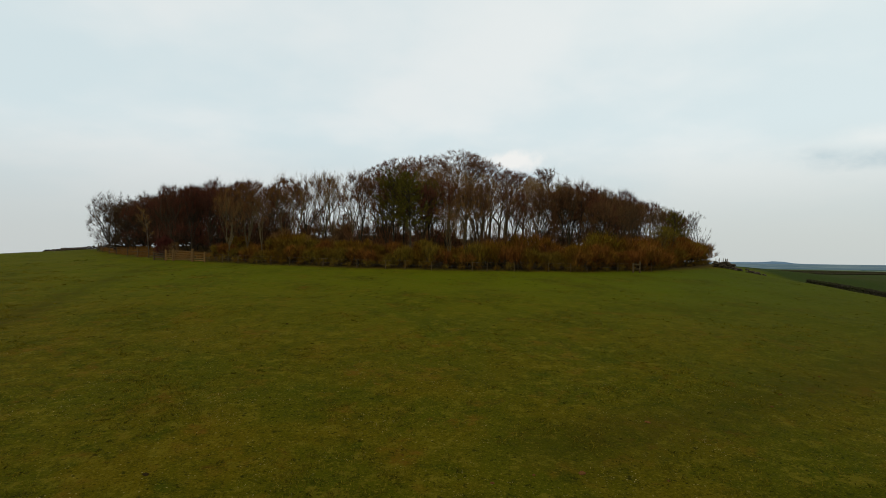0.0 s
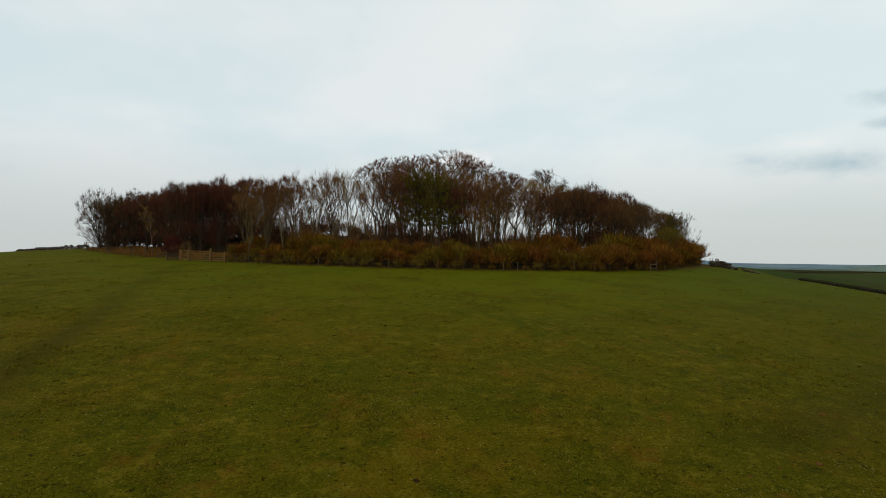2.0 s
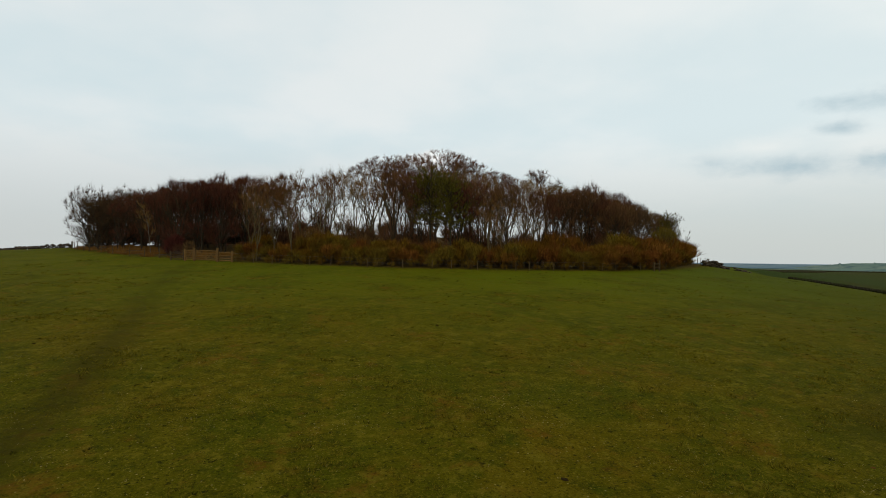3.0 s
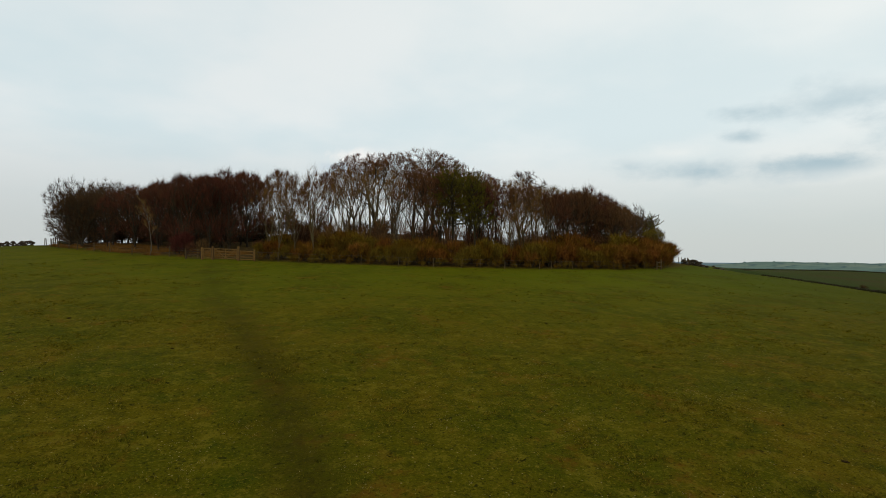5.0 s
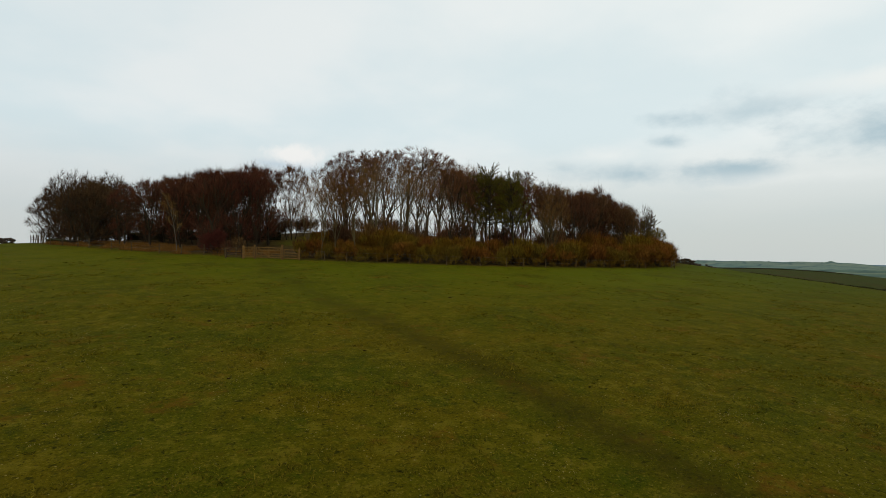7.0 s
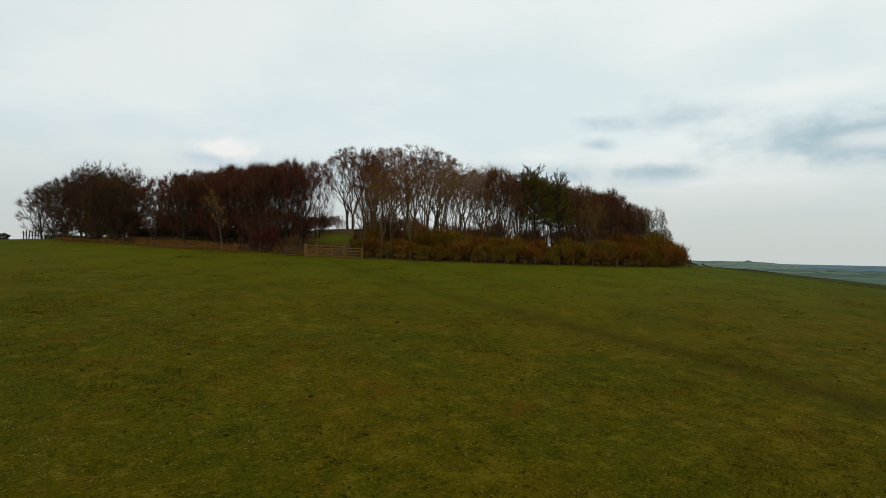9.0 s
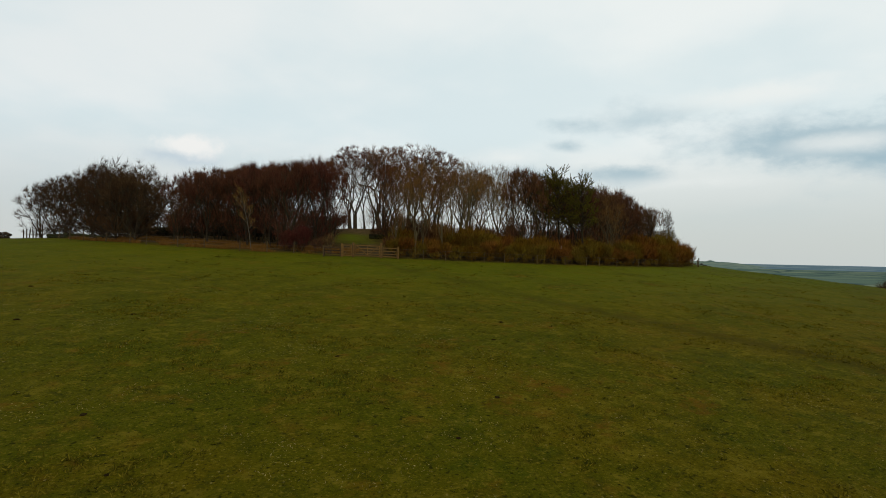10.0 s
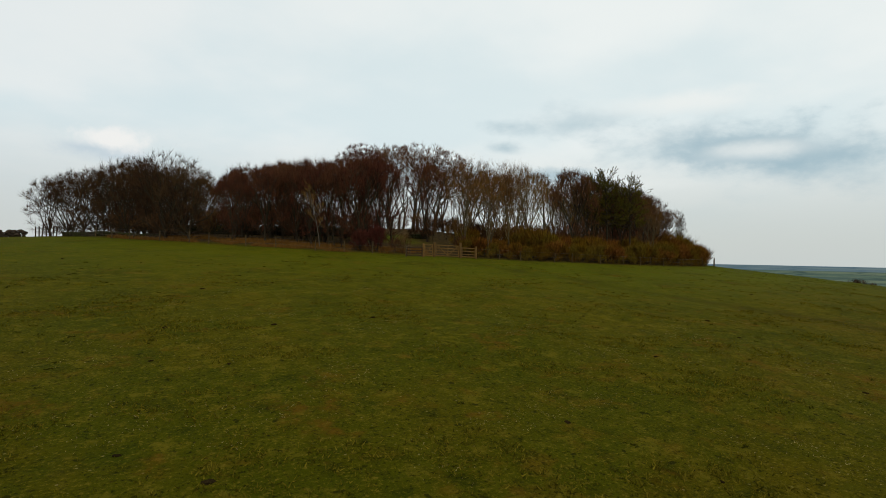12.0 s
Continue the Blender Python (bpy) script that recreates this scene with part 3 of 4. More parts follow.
        out = unit(np.array((math.cos(a) * 0.16 * (stems > 1), math.sin(a) * 0.16 * (stems > 1), 1.0)))
        tp, d = stem(rng, base - (0, 0, 0.3), out, bole * high * rng.uniform(0.85, 1.1) + 0.3, 5, 0.05, 0.04)
        rs = r0 * (1 if stems == 1 else 0.8)
        trunk.tube(tp, [rs * (1.4, 1.1, 1.0, 0.95, 0.9, 0.88)[k] for k in range(6)], 8 if high > 14 else 6)
        for i in range(limbs):
            az, t = i * 6.283 / limbs + s * 1.3 + rng.normal(0, 0.35), radians(rng.uniform(*first))
            e = unit(np.array((math.sin(t) * math.cos(az), math.sin(t) * math.sin(az), math.cos(t))) + 0.2 * d)
            branch(tp[-1] - d * rng.uniform(0, 0.12) * bole * high, e, high * (1 - bole) * 0.42 * rng.uniform(0.85, 1.15), rs * 0.52, 1, rng.uniform(0.92, 1.06) if capped else rng.uniform(0.72, 1.15))
        for i in range(low_shoots):
            k = rng.uniform(1.2, 4.9)
            q = tp[int(k)] + (tp[int(k) + 1] - tp[int(k)]) * (k % 1)
            az = rng.uniform(0, 6.28)
            branch(q, unit(np.array((math.cos(az), math.sin(az), rng.uniform(0.2, 0.9)))), high * 0.2 * rng.uniform(0.6, 1.2), rs * 0.25, max(2, levels - 2))
    meshes = [("trunk", trunk.mesh("trunk", bark, shear, True)), ("branchwork", limb_shell.mesh("branchwork", bark, shear)), ("crown", crown.mesh("crown", twigs, shear))]
    return meshes, float(np.percentile(np.concatenate(crown.v)[:, 2], 99.3))


def grow_pine(seed, high, r0, lo, wide, whorls, each, needles):
    """A rough-crowned conifer: straight trunk, drooping whorls, ragged needle sprays."""
    rng = np.random.default_rng(seed)
    trunk, limbs, foliage = Shell(), Shell(), Shell()
    tp, _ = stem(rng, np.array((0, 0, -0.3)), np.array((0, 0, 1.0)), high + 0.3, 8, 0.02, 0.05)
    trunk.tube(tp, [r0 * (1 - 0.93 * k / 8) for k in range(9)], 7)
    tp = np.array(tp)
    for w in range(whorls * each):
        f = lo + (0.99 - lo) * (w + rng.uniform(0, 2.5)) / (whorls * each)
        k = min(7, int(f * 8))
        p = tp[k] + (tp[min(8, k + 1)] - tp[k]) * (f * 8 - k)
        g = min(1.0, (f - lo) / (1 - lo))
        az = w * 2.3999 + rng.normal(0, 0.5)
        length = wide * (0.30 + 0.75 * math.sqrt(max(0.0, 1 - g ** 1.6)) * min(1.0, 0.6 + 2 * g)) * rng.uniform(0.45, 1.15)
        d = unit(np.array((math.cos(az), math.sin(az), rng.uniform(0.0, 0.45) + 0.9 * g)))
        lp, d = stem(rng, p, d, length, 4, 0.14, 0.05)
        limbs.tube(lp, [0.045, 0.036, 0.027, 0.018, 0.008], 4)
        lp = np.array(lp)
        for spray in range(max(2, int(length * 2.4))):
            h = rng.uniform(0.35, 1.0)
            ki = min(3, int(h * 4))
            c = lp[ki] + (lp[ki + 1] - lp[ki]) * (h * 4 - ki) + rng.normal(0, 0.16, 3)
            side_way = unit(d + rng.normal(0, 0.6, 3) * (1, 1, 0.5) + (0, 0, 0.25))
            m = int(needles * rng.uniform(0.6, 1.3))
            b = c + side_way * rng.uniform(0, 0.75, m)[:, None]
            foliage.blades(b, side_way + rng.normal(0, 0.55, (m, 3)) + (0, 0, 0.3), rng.uniform(0.16, 0.34, m), rng.uniform(0.03, 0.05, m), rng)
    return [("trunk", trunk.mesh("trunk", BARK_DARK, None, True)), ("branchwork", limbs.mesh("branchwork", BARK_DARK)), ("foliage", foliage.mesh("foliage", NEEDLES))], high


def stand(name, meshes, label, category, group, x, y, tall, turn, wide=1.0):
    """Plants one tree or shrub; alike ones share their meshes."""
    parts, high = meshes
    k = tall / high * (1.06 if tall > 6 else 1.0)
    m = pose(x, y, ground_z(x, y) - 0.03, 0, 0, turn) @ Matrix.Diagonal((k * wide, k * wide, k, 1))
    ob = thing(name, label, category, group, m)
    for part_name, me in parts:
        part(part_name, me, ob)
    return ob


# ---------------------------------------------------------------- trees
old_beech = [fork_tree(s, 18.0, 0.32, 0.20, 3, (8, 36), (15, 40), 0.77, 6, 0.09, BARK_BEECH, TWIG_BEECH, 0.9, 8, (0.35, 0.9), 0.026, 0.15, 1.2, (0.60, 0.36, 0.39), stems=2, spread=1.6, jitter=0.6, leaders=0, capped=True)
             for s in (11, 12)]
wind_beech = [fork_tree(s, 18.0, 0.33, 0.28, 4, (8, 38), (16, 44), 0.76, 6, 0.06, BARK_BEECH, TWIG_BEECH, 1.1, 9, (0.35, 0.9), 0.027, 0.15, 1.2, (0.64, 0.36, 0.34), jitter=0.6, leaders=0, capped=True,
                        shear=(0.005, -0.002)) for s in (21, 22, 23)]
forked_beech = fork_tree(14, 17.0, 0.55, 0.17, 3, (22, 38), (16, 42), 0.76, 6, 0.11, BARK_BEECH, TWIG_BEECH, 0.9, 9, (0.4, 1.1), 0.026, 0.20, 1.2, (0.60, 0.33, 0.39), jitter=0.45, leaders=0, capped=True)
ash = [fork_tree(s, 11.5, 0.15, 0.26, 4, (10, 36), (14, 36), 0.74, 5, 0.10, BARK_ASH, TWIG_ASH, 1.0, 3, (0.4, 1.0), 0.018, 0.11, 1.4, (0.58, 0.27, 0.42), jitter=0.36, tip_lift=0.5, low_shoots=5) for s in (31, 32, 37)]
ash_dark = [fork_tree(s, 11.5, 0.12, 0.24, 3, (8, 32), (14, 36), 0.74, 5, 0.10, BARK_BEECH, TWIG_GREY, 0.8, 4, (0.4, 1.0), 0.018, 0.11, 1.4, (0.58, 0.28, 0.42), stems=2, spread=0.6, jitter=0.36,
                      tip_lift=0.5, low_shoots=3) for s in (33, 34)]
fan = [fork_tree(s, 12.5, 0.15, 0.10, 3, (8, 36), (10, 32), 0.76, 5, 0.08, BARK_ASH, TWIG_ASH, 0.9, 3, (0.4, 1.0), 0.019, 0.08, 1.5, (0.58, 0.32, 0.42), stems=3, spread=0.7, jitter=0.32, tip_lift=0.4, low_shoots=3) for s in (35, 36)]


def young_tree(seed, stems, bark, twigs):
    if stems == 1:
        return fork_tree(seed, 10.0, 0.14, 0.22, 5, (4, 40), (11, 34), 0.75, 5, 0.15, bark, twigs, 1.2, 7, (0.35, 0.95), 0.022, 0.11, 1.4, (0.54, 0.27, 0.46), jitter=0.42, tip_lift=0.5, low_shoots=14, leaders=2)
    return fork_tree(seed, 10.0, 0.11, 0.20, 3, (4, 34), (10, 32), 0.75, 5, 0.16, bark, twigs, 0.9, 7, (0.35, 0.95), 0.022, 0.11, 1.4, (0.54, 0.29, 0.46), stems=3, spread=0.9, jitter=0.48, tip_lift=0.55,
                     low_shoots=6, leaders=2)


young = [young_tree(41, 1, BARK_DARK, TWIG_DARK), young_tree(42, 1, BARK_DARK, TWIG_DARK), young_tree(43, 3, BARK_DARK, TWIG_DARK), young_tree(44, 3, BARK_DARK, TWIG_DARK)]
brown = [young_tree(45, 1, BARK_DARK, TWIG_BROWN), young_tree(46, 1, BARK_DARK, TWIG_BROWN), young_tree(47, 3, BARK_DARK, TWIG_DARK), young_tree(48, 3, BARK_DARK, TWIG_BROWN)]
slender = [fork_tree(s, 10.0, 0.11, 0.22, 4, (6, 34), (12, 36), 0.74, 5, 0.10, BARK_ASH, TWIG_GREY, 1.0, 4, (0.4, 1.0), 0.018, 0.09, 1.4, (0.59, 0.25, 0.40), jitter=0.38, tip_lift=0.5, low_shoots=6) for s in (51, 52, 53)]
mossy = [fork_tree(s, 9.0, 0.11, 0.20, 5, (6, 46), (12, 38), 0.74, 5, 0.10, BARK_DARK, TWIG_MOSS, 1.0, 5, (0.4, 1.0), 0.019, 0.10, 1.4, (0.56, 0.30, 0.43), jitter=0.4, tip_lift=0.5, low_shoots=8) for s in (54, 55)]
spreading = [fork_tree(s, 8.5, 0.17, 0.10, 6, (16, 76), (16, 44), 0.76, 5, 0.05, BARK_DARK, TWIG_UMBER, 1.2, 8, (0.35, 0.95), 0.0225, 0.10, 1.3, (0.50, 0.42, 0.49), jitter=0.5, tip_lift=0.25, low_shoots=10)
             for s in (61, 62)]
lone = fork_tree(64, 9.0, 0.15, 0.13, 8, (4, 80), (14, 40), 0.73, 5, 0.10, BARK_DARK, TWIG_UMBER, 1.1, 8, (0.3, 0.7), 0.019, 0.10, 1.3, (0.50, 0.34, 0.49), jitter=0.36, tip_lift=0.3, low_shoots=14)
leaning = grow(71, 12.5, 0.17, 0.84, 0.66, 10, (76, 20), (10.6, 3.3, 2.0), 9, 7, 6, 0.16, 0.03, (0.35, 0.8), 0.030, bark=BARK_DARK, twigs=TWIG_BROWN, shear=(-0.010, 0.0))
birch = grow(81, 6.5, 0.05, 0.92, 0.35, 9, (48, 22), (4.3, 1.1, 2.4), 4, 4, 4, 0.10, 0.05, (0.3, 0.6), 0.016, bark=BARK_BIRCH, twigs=TWIG_ASH, shear=(-0.035, 0.0))
pines = [grow_pine(s, 12.0, 0.18, 0.44, 3.7, 13, 6, 42) for s in (91, 92)]
small_pine = grow_pine(93, 7.0, 0.13, 0.12, 2.4, 10, 6, 40)
bramble = grow(98, 1.5, 0.025, 0.5, 0.05, 4, (60, 20), (0.6, 1.3, 0.85), 4, 3, 4, 0.14, 0.06, (0.3, 0.8), 0.024, stems=3, spread=0.7, bark=BARK_DARK, twigs=TWIG_OLIVE, tip_lift=0.3)
brush = [grow(s, 4.5, 0.05, 0.6, 0.10, 5, (48, 12), (2.2, 2.3, 2.2), 4, 3, 3, 0.12, 0.10, (0.6, 1.3), 0.046, stems=3, spread=0.6, bark=BARK_DARK, twigs=t, tip_lift=0.6)
         for s, t in ((95, TWIG_BROWN), (96, TWIG_UMBER), (97, TWIG_GREY))]

L_BEECH = "tall old beech with grey trunk and red-brown bare crown"
L_WIND = "tall old beech with a wind-swept red-brown bare crown"
L_ASH = "slim pale-barked bare ash tree inside the wood"
L_YOUNG = "dark bare young beech with dense red-brown twigs"
L_BROWN = "dark bare young beech with dense brown twigs"
L_SLENDER = "slender pale-stemmed bare tree with grey-brown twigs"
L_MOSSY = "slim bare tree with mossy olive-brown twigs"
L_SPREAD = "spreading bare thorn tree with low umber branches"
G_WOOD = "trees of the hilltop wood"

dice = random.Random(7)
taken = []


def clear_of(x, y, gap):
    if any((x - a) ** 2 + (y - b) ** 2 < (gap * g) ** 2 for a, b, g in taken):
        return False
    p = near_line(np.array([x]), np.array([y]), [(-32, 66), (-29, 76), (-25, 86), (-7, 117)])[0]
    q = near_line(np.array([x]), np.array([y]), [(-49.2, 87), (-46, 100), (-43.6, 109)])[0]
    return p > 3.2 and q > 3.0


CANOPY = [[9.0, 8.5, 8.2, 9.0, 8.5, 10.5, 8.0, 3.0, 4.0, 5.0, 5.0], [9.0, 6.8, 8.2, 9.9, 10.4, 10.4, 11.2, 9.5, 6.0, 4.6, 5.0],
          [5.7, 6.8, 8.9, 10.7, 10.9, 11.8, 11.3, 10.6, 10.0, 6.0, 6.3], [5.0, 8.6, 8.6, 10.3, 10.6, 12.8, 12.1, 11.9, 10.7, 9.1, 6.0],
          [5.6, 9.6, 8.7, 10.5, 10.2, 14.8, 14.7, 13.2, 12.3, 11.0, 8.4], [6.2, 9.6, 9.9, 11.0, 12.2, 17.4, 18.2, 15.1, 13.5, 12.0, 10.0],
          [7.0, 9.6, 10.0, 11.0, 13.0, 17.5, 19.0, 16.2, 13.5, 12.0, 10.0]]


def canopy(x, y):
    """How high the wood's roof stands over the ground: every 12 m, eased between."""
    u, v = min(9.99, max(0.0, (x + 66) / 12)), min(5.99, max(0.0, (y - 62) / 12))
    i, j = int(u), int(v)
    u, v = u - i, v - j
    return (CANOPY[j][i] * (1 - u) + CANOPY[j][i + 1] * u) * (1 - v) + (CANOPY[j + 1][i] * (1 - u) + CANOPY[j + 1][i + 1] * u) * v


# the old beeches on the mound
for x, y, tall, kind, turn in ((0.8, 120.3, 18.6, 2, 10), (-10.2, 122.6, 17.0, 0, 40), (4.6, 117.2, 17.2, 3, -12), (-6.0, 126.5, 17.2, 1, 200), (8.6, 119.6, 16.6, 4, 5),
                               (13.2, 118.6, 15.2, 2, 14), (16.4, 114.6, 13.6, 3, -6), (-2.4, 124.2, 17.8, 1, 90), (5.0, 124.0, 17.6, 4, 0), (11.4, 112.8, 14.2, 3, 8),
                               (-12.6, 118.2, 14.8, 0, 150), (-3.6, 117.4, 16.4, 0, 300), (10.2, 125.0, 16.4, 2, 25)):
    src = old_beech + wind_beech
    stand("beech_tree", src[kind], L_WIND if kind > 1 else L_BEECH, "tree", "old beeches on the mound", x, y, tall, turn, 1.0)
    taken.append((x, y, 1.5))
stand("beech_tree", forked_beech, "old beech forking low into heavy upswept limbs", "tree", "old beeches on the mound", -7.4, 116.3, 16.0, 35)
taken.append((-7.4, 116.3, 1.6))
for x, y, tall, turn in ((1.0, 89.2, 12.6, 0), (5.4, 91.6, 12.0, 130), (-3.0, 91.4, 12.6, 250), (17.4, 105.2, 13.0, 60)):
    stand("ash_tree", fan[int(turn) // 10 % 2], "pale many-stemmed bare ash with a fan of upright branches", "tree", G_WOOD, x, y, tall, turn)
    taken.append((x, y, 1.0))

# trees that stand out
stand("thorn_tree", lone, "lone spreading bare tree at the end of the wood", "tree", "", -53.2, 88.2, 8.7, 20, 1.0)
for x, y, tall, turn in ((-57.8, 102.0, 7.8, 0), (-58.8, 108.5, 8.0, 130), (-61.8, 114.5, 7.4, 250), (-55.4, 97.0, 8.4, 60), (-60.0, 111.4, 8.0, 20), (-55.6, 104.4, 8.8, 200), (-59.0, 118.0, 8.2, 310),
                         (-50.6, 93.5, 8.8, 80), (-51.4, 86.4, 7.4, 170)):
    stand("thorn_tree", spreading[int(turn) // 10 % 2], L_SPREAD, "tree", G_WOOD, x, y, tall, turn)
    taken.append((x, y, 0.9))
stand("leaning_tree", leaning, "bare tree with a wind-bent flat crown", "tree", "", 20.4, 101.0, 14.2, 0)
stand("thorn_tree", lone, "bare round-headed tree behind the hedge", "tree", "", 44.4, 97.0, 8.4, 70, 0.7)
stand("thorn_tree", lone, "bare round-headed tree above the hedge corner", "tree", "", 25.0, 75.0, 8.4, 190, 0.55)
stand("birch_tree", birch, "thin white-stemmed birch leaning over dry grass", "tree", "", -41.0, 77.0, 6.4, 0)
for x, y, tall, turn in ((-6.0, 67.0, 9.8, 0), (-3.8, 65.2, 9.2, 80), (-5.0, 70.2, 9.4, 150), (-1.6, 69.0, 9.0, 301)):
    stand("pine_tree", pines[int(turn) % 2], "dark green pine among bare trees behind the hedge", "tree", "pines in the wood", x, y, tall, turn)
    taken.append((x, y, 0.8))
stand("pine_tree", small_pine, "low bushy olive-green pine behind the hedge", "tree", "pines in the wood", 36.0, 86.0, 7.0, 30)
taken += [(-53.2, 88.2, 1.0), (44.8, 97.0, 1.0), (25.4, 74.6, 0.9), (20.4, 101.0, 0.8), (36.0, 86.0, 1.0), (-41.0, 77.0, 1.0)]


def wood(name, count, phi0, phi1, rho0, rho1, gap, kinds, label, most=13.0, wide=1.0, low=0.88):
    """Plants a stretch of the wood: trees at even random spacing in a piece of the oval, up to the roof of the wood."""
    tries = made = 0
    while made < count and tries < 4000:
        tries += 1
        rho = math.sqrt(dice.uniform(rho0 ** 2, rho1 ** 2))
        x, y = ring(dice.uniform(phi0, phi1), rho)
        if canopy(x, y) < 6.0 or not clear_of(x, y, gap):
            continue
        taken.append((x, y, 1.0))
        h = min(most, canopy(x, y)) * dice.uniform(low, 1.03)
        stand(name, kinds[made % len(kinds)], label, "tree", G_WOOD, x, y, h, dice.uniform(0, 360), wide * dice.uniform(0.85, 1.15))
        made += 1


# single trees behind the hedge, pale ones first
for x, y, tall in ((-18.8, 71.7, 10.6), (-15.2, 74.4, 10.8), (-22.0, 76.0, 10.6), (-13.2, 78.8, 11.2), (-17.6, 80.2, 11.2)):
    stand("ash_tree", ash[int(-x) % 3], L_ASH, "tree", G_WOOD, x, y, tall, x * 53)
    taken.append((x, y, 1.0))
for x, y, tall in ((-26.2, 67.6, 8.8), (-24.4, 69.2, 9.4), (-22.4, 68.4, 9.0), (-25.4, 72.2, 9.8), (-27.4, 70.0, 8.8), (2.6, 66.6, 8.6), (0.6, 64.8, 7.6)):
    stand("slender_tree", slender[int(-x + 30) % 3], L_SLENDER, "tree", G_WOOD, x, y, tall, x * 67, 1.0)
    taken.append((x, y, 0.9))
for x, y, tall, dense in ((-10.2, 69.1, 10.6, 1), (-8.4, 71.6, 10.8, 1), (-7.2, 69.4, 10.2, 1), (-2.4, 67.4, 9.4, 1), (0.4, 69.6, 9.8, 1), (3.2, 68.2, 9.2, 0), (-1.2, 73.6, 10.4, 1), (4.6, 70.4, 9.8, 0), (8.6, 69.8, 9.2, 0), (13.6, 75.2, 9.6, 0), (20.0, 80.3, 11.0, 1), (17.4, 77.2, 10.2, 0)):
    stand("young_beech", (brown, young)[dense][int(x + 20) % 4], (L_BROWN, L_YOUNG)[dense], "tree", G_WOOD, x, y, tall, x * 47)
    taken.append((x, y, 0.9))
for x, y, tall in ((32.2, 80.2, 5.9), (34.4, 83.6, 5.8), (30.2, 78.2, 6.0), (36.6, 87.4, 5.8)):
    stand("mossy_tree", mossy[int(x) % 2], "low mossy olive tree at the hedge corner", "tree", G_WOOD, x, y, tall, x * 59, 1.1)
    taken.append((x, y, 0.8))
wood("thorn_tree", 12, 178, 216, 0.80, 0.94, 3.0, spreading, L_SPREAD)
wood("young_beech", 27, 206, 240, 0.72, 0.93, 2.4, young, L_YOUNG)
wood("young_beech", 18, 176, 244, 0.42, 0.72, 3.3, young, L_YOUNG)
wood("ash_tree", 5, 240, 268, 0.34, 0.66, 4.0, ash_dark, L_ASH)
wood("ash_tree", 4, 258, 296, 0.50, 0.80, 4.2, ash, L_ASH)
wood("young_beech", 25, 300, 340, 0.70, 0.88, 2.6, brown, L_BROWN)
wood("slender_tree", 5, 276, 302, 0.66, 0.88, 3.2, slender, L_SLENDER)
wood("mossy_tree", 9, 304, 342, 0.55, 0.88, 3.0, mossy, L_MOSSY)
wood("ash_tree", 6, 282, 345, 0.30, 0.66, 4.4, ash + ash_dark, L_ASH)
wood("slender_tree", 10, 10, 170, 0.45, 0.80, 6.0, slender, L_SLENDER, 9.0)
wood("young_beech", 12, 118, 176, 0.50, 0.9, 4.2, brown, L_BROWN, 9.0)


def understorey(count, phi0, phi1, rho0, rho1, low, high):
    made = 0
    while made < count:
        x, y = ring(dice.uniform(phi0, phi1), math.sqrt(dice.uniform(rho0 ** 2, rho1 ** 2)))
        if near_line(np.array([x]), np.array([y]), [(-32, 66), (-29, 76), (-25, 86), (-12, 110)])[0] < 4:
            continue
        stand("brush", brush[made % 3], "dark bare brush under the trees", "bush", "undergrowth of the wood", x, y, dice.uniform(low, high), dice.uniform(0, 360), dice.uniform(0.9, 1.2))
        made += 1


understorey(22, 244, 294, 0.60, 0.84, 2.4, 4.2)
understorey(26, 246, 312, 0.84, 0.90, 3.0, 4.4)
understorey(22, 262, 332, 0.70, 0.86, 3.0, 4.8)
understorey(18, 292, 340, 0.60, 0.88, 2.6, 4.6)
understorey(24, 180, 244, 0.50, 0.86, 2.4, 4.6)
understorey(12, 174, 213, 0.78, 0.95, 1.8, 3.4)
understorey(10, 150, 232, 0.20, 0.62, 2.2, 3.4)
understorey(10, 244, 276, 0.40, 0.66, 2.4, 3.6)
understorey(8, 222, 262, 0.18, 0.48, 2.4, 3.4)
for k in range(10):
    x, y = -33.0 + k * 1.6, 98.0 + 4.5 * math.sin(k * 1.7) + k * 0.8
    stand("brush", brush[k % 3], "low dark brush under the trees", "bush", "undergrowth of the wood", x, y, 1.9 + 0.9 * math.sin(k * 2.9), k * 71, 1.5 + 0.5 * math.sin(k * 1.3))

# ---------------------------------------------------------------- hedge and shrubs
bush_orange = [grow(s, 3.6, 0.04, 0.62, 0.04, 5, (58, 10), (1.35, 2.0, 2.15), 4, 3, 5, 0.12, 0.14, (0.5, 1.3), 0.040, stems=5, spread=0.8, bark=BARK_DARK, twigs=TWIG_ORANGE,
                    tip_lift=1.0, ragged=(0.6, 1.4)) for s in (101, 102, 103)]
bush_olive = [grow(s, 3.4, 0.04, 0.62, 0.04, 5, (58, 10), (1.3, 2.0, 2.05), 4, 3, 5, 0.12, 0.14, (0.5, 1.3), 0.036, stems=5, spread=0.8, bark=BARK_DARK, twigs=TWIG_OLIVE,
                   leaves=LEAF_OLIVE, n_leaf=2, tip_lift=0.9, ragged=(0.6, 1.4)) for s in (111, 112, 113)]
bush_red = grow(121, 3.0, 0.05, 0.5, 0.08, 6, (45, 14), (1.55, 1.5, 1.6), 5, 4, 6, 0.12, 0.1, (0.3, 0.6), 0.018, stems=5, spread=0.5, bark=BARK_DARK, twigs=TWIG_RED)

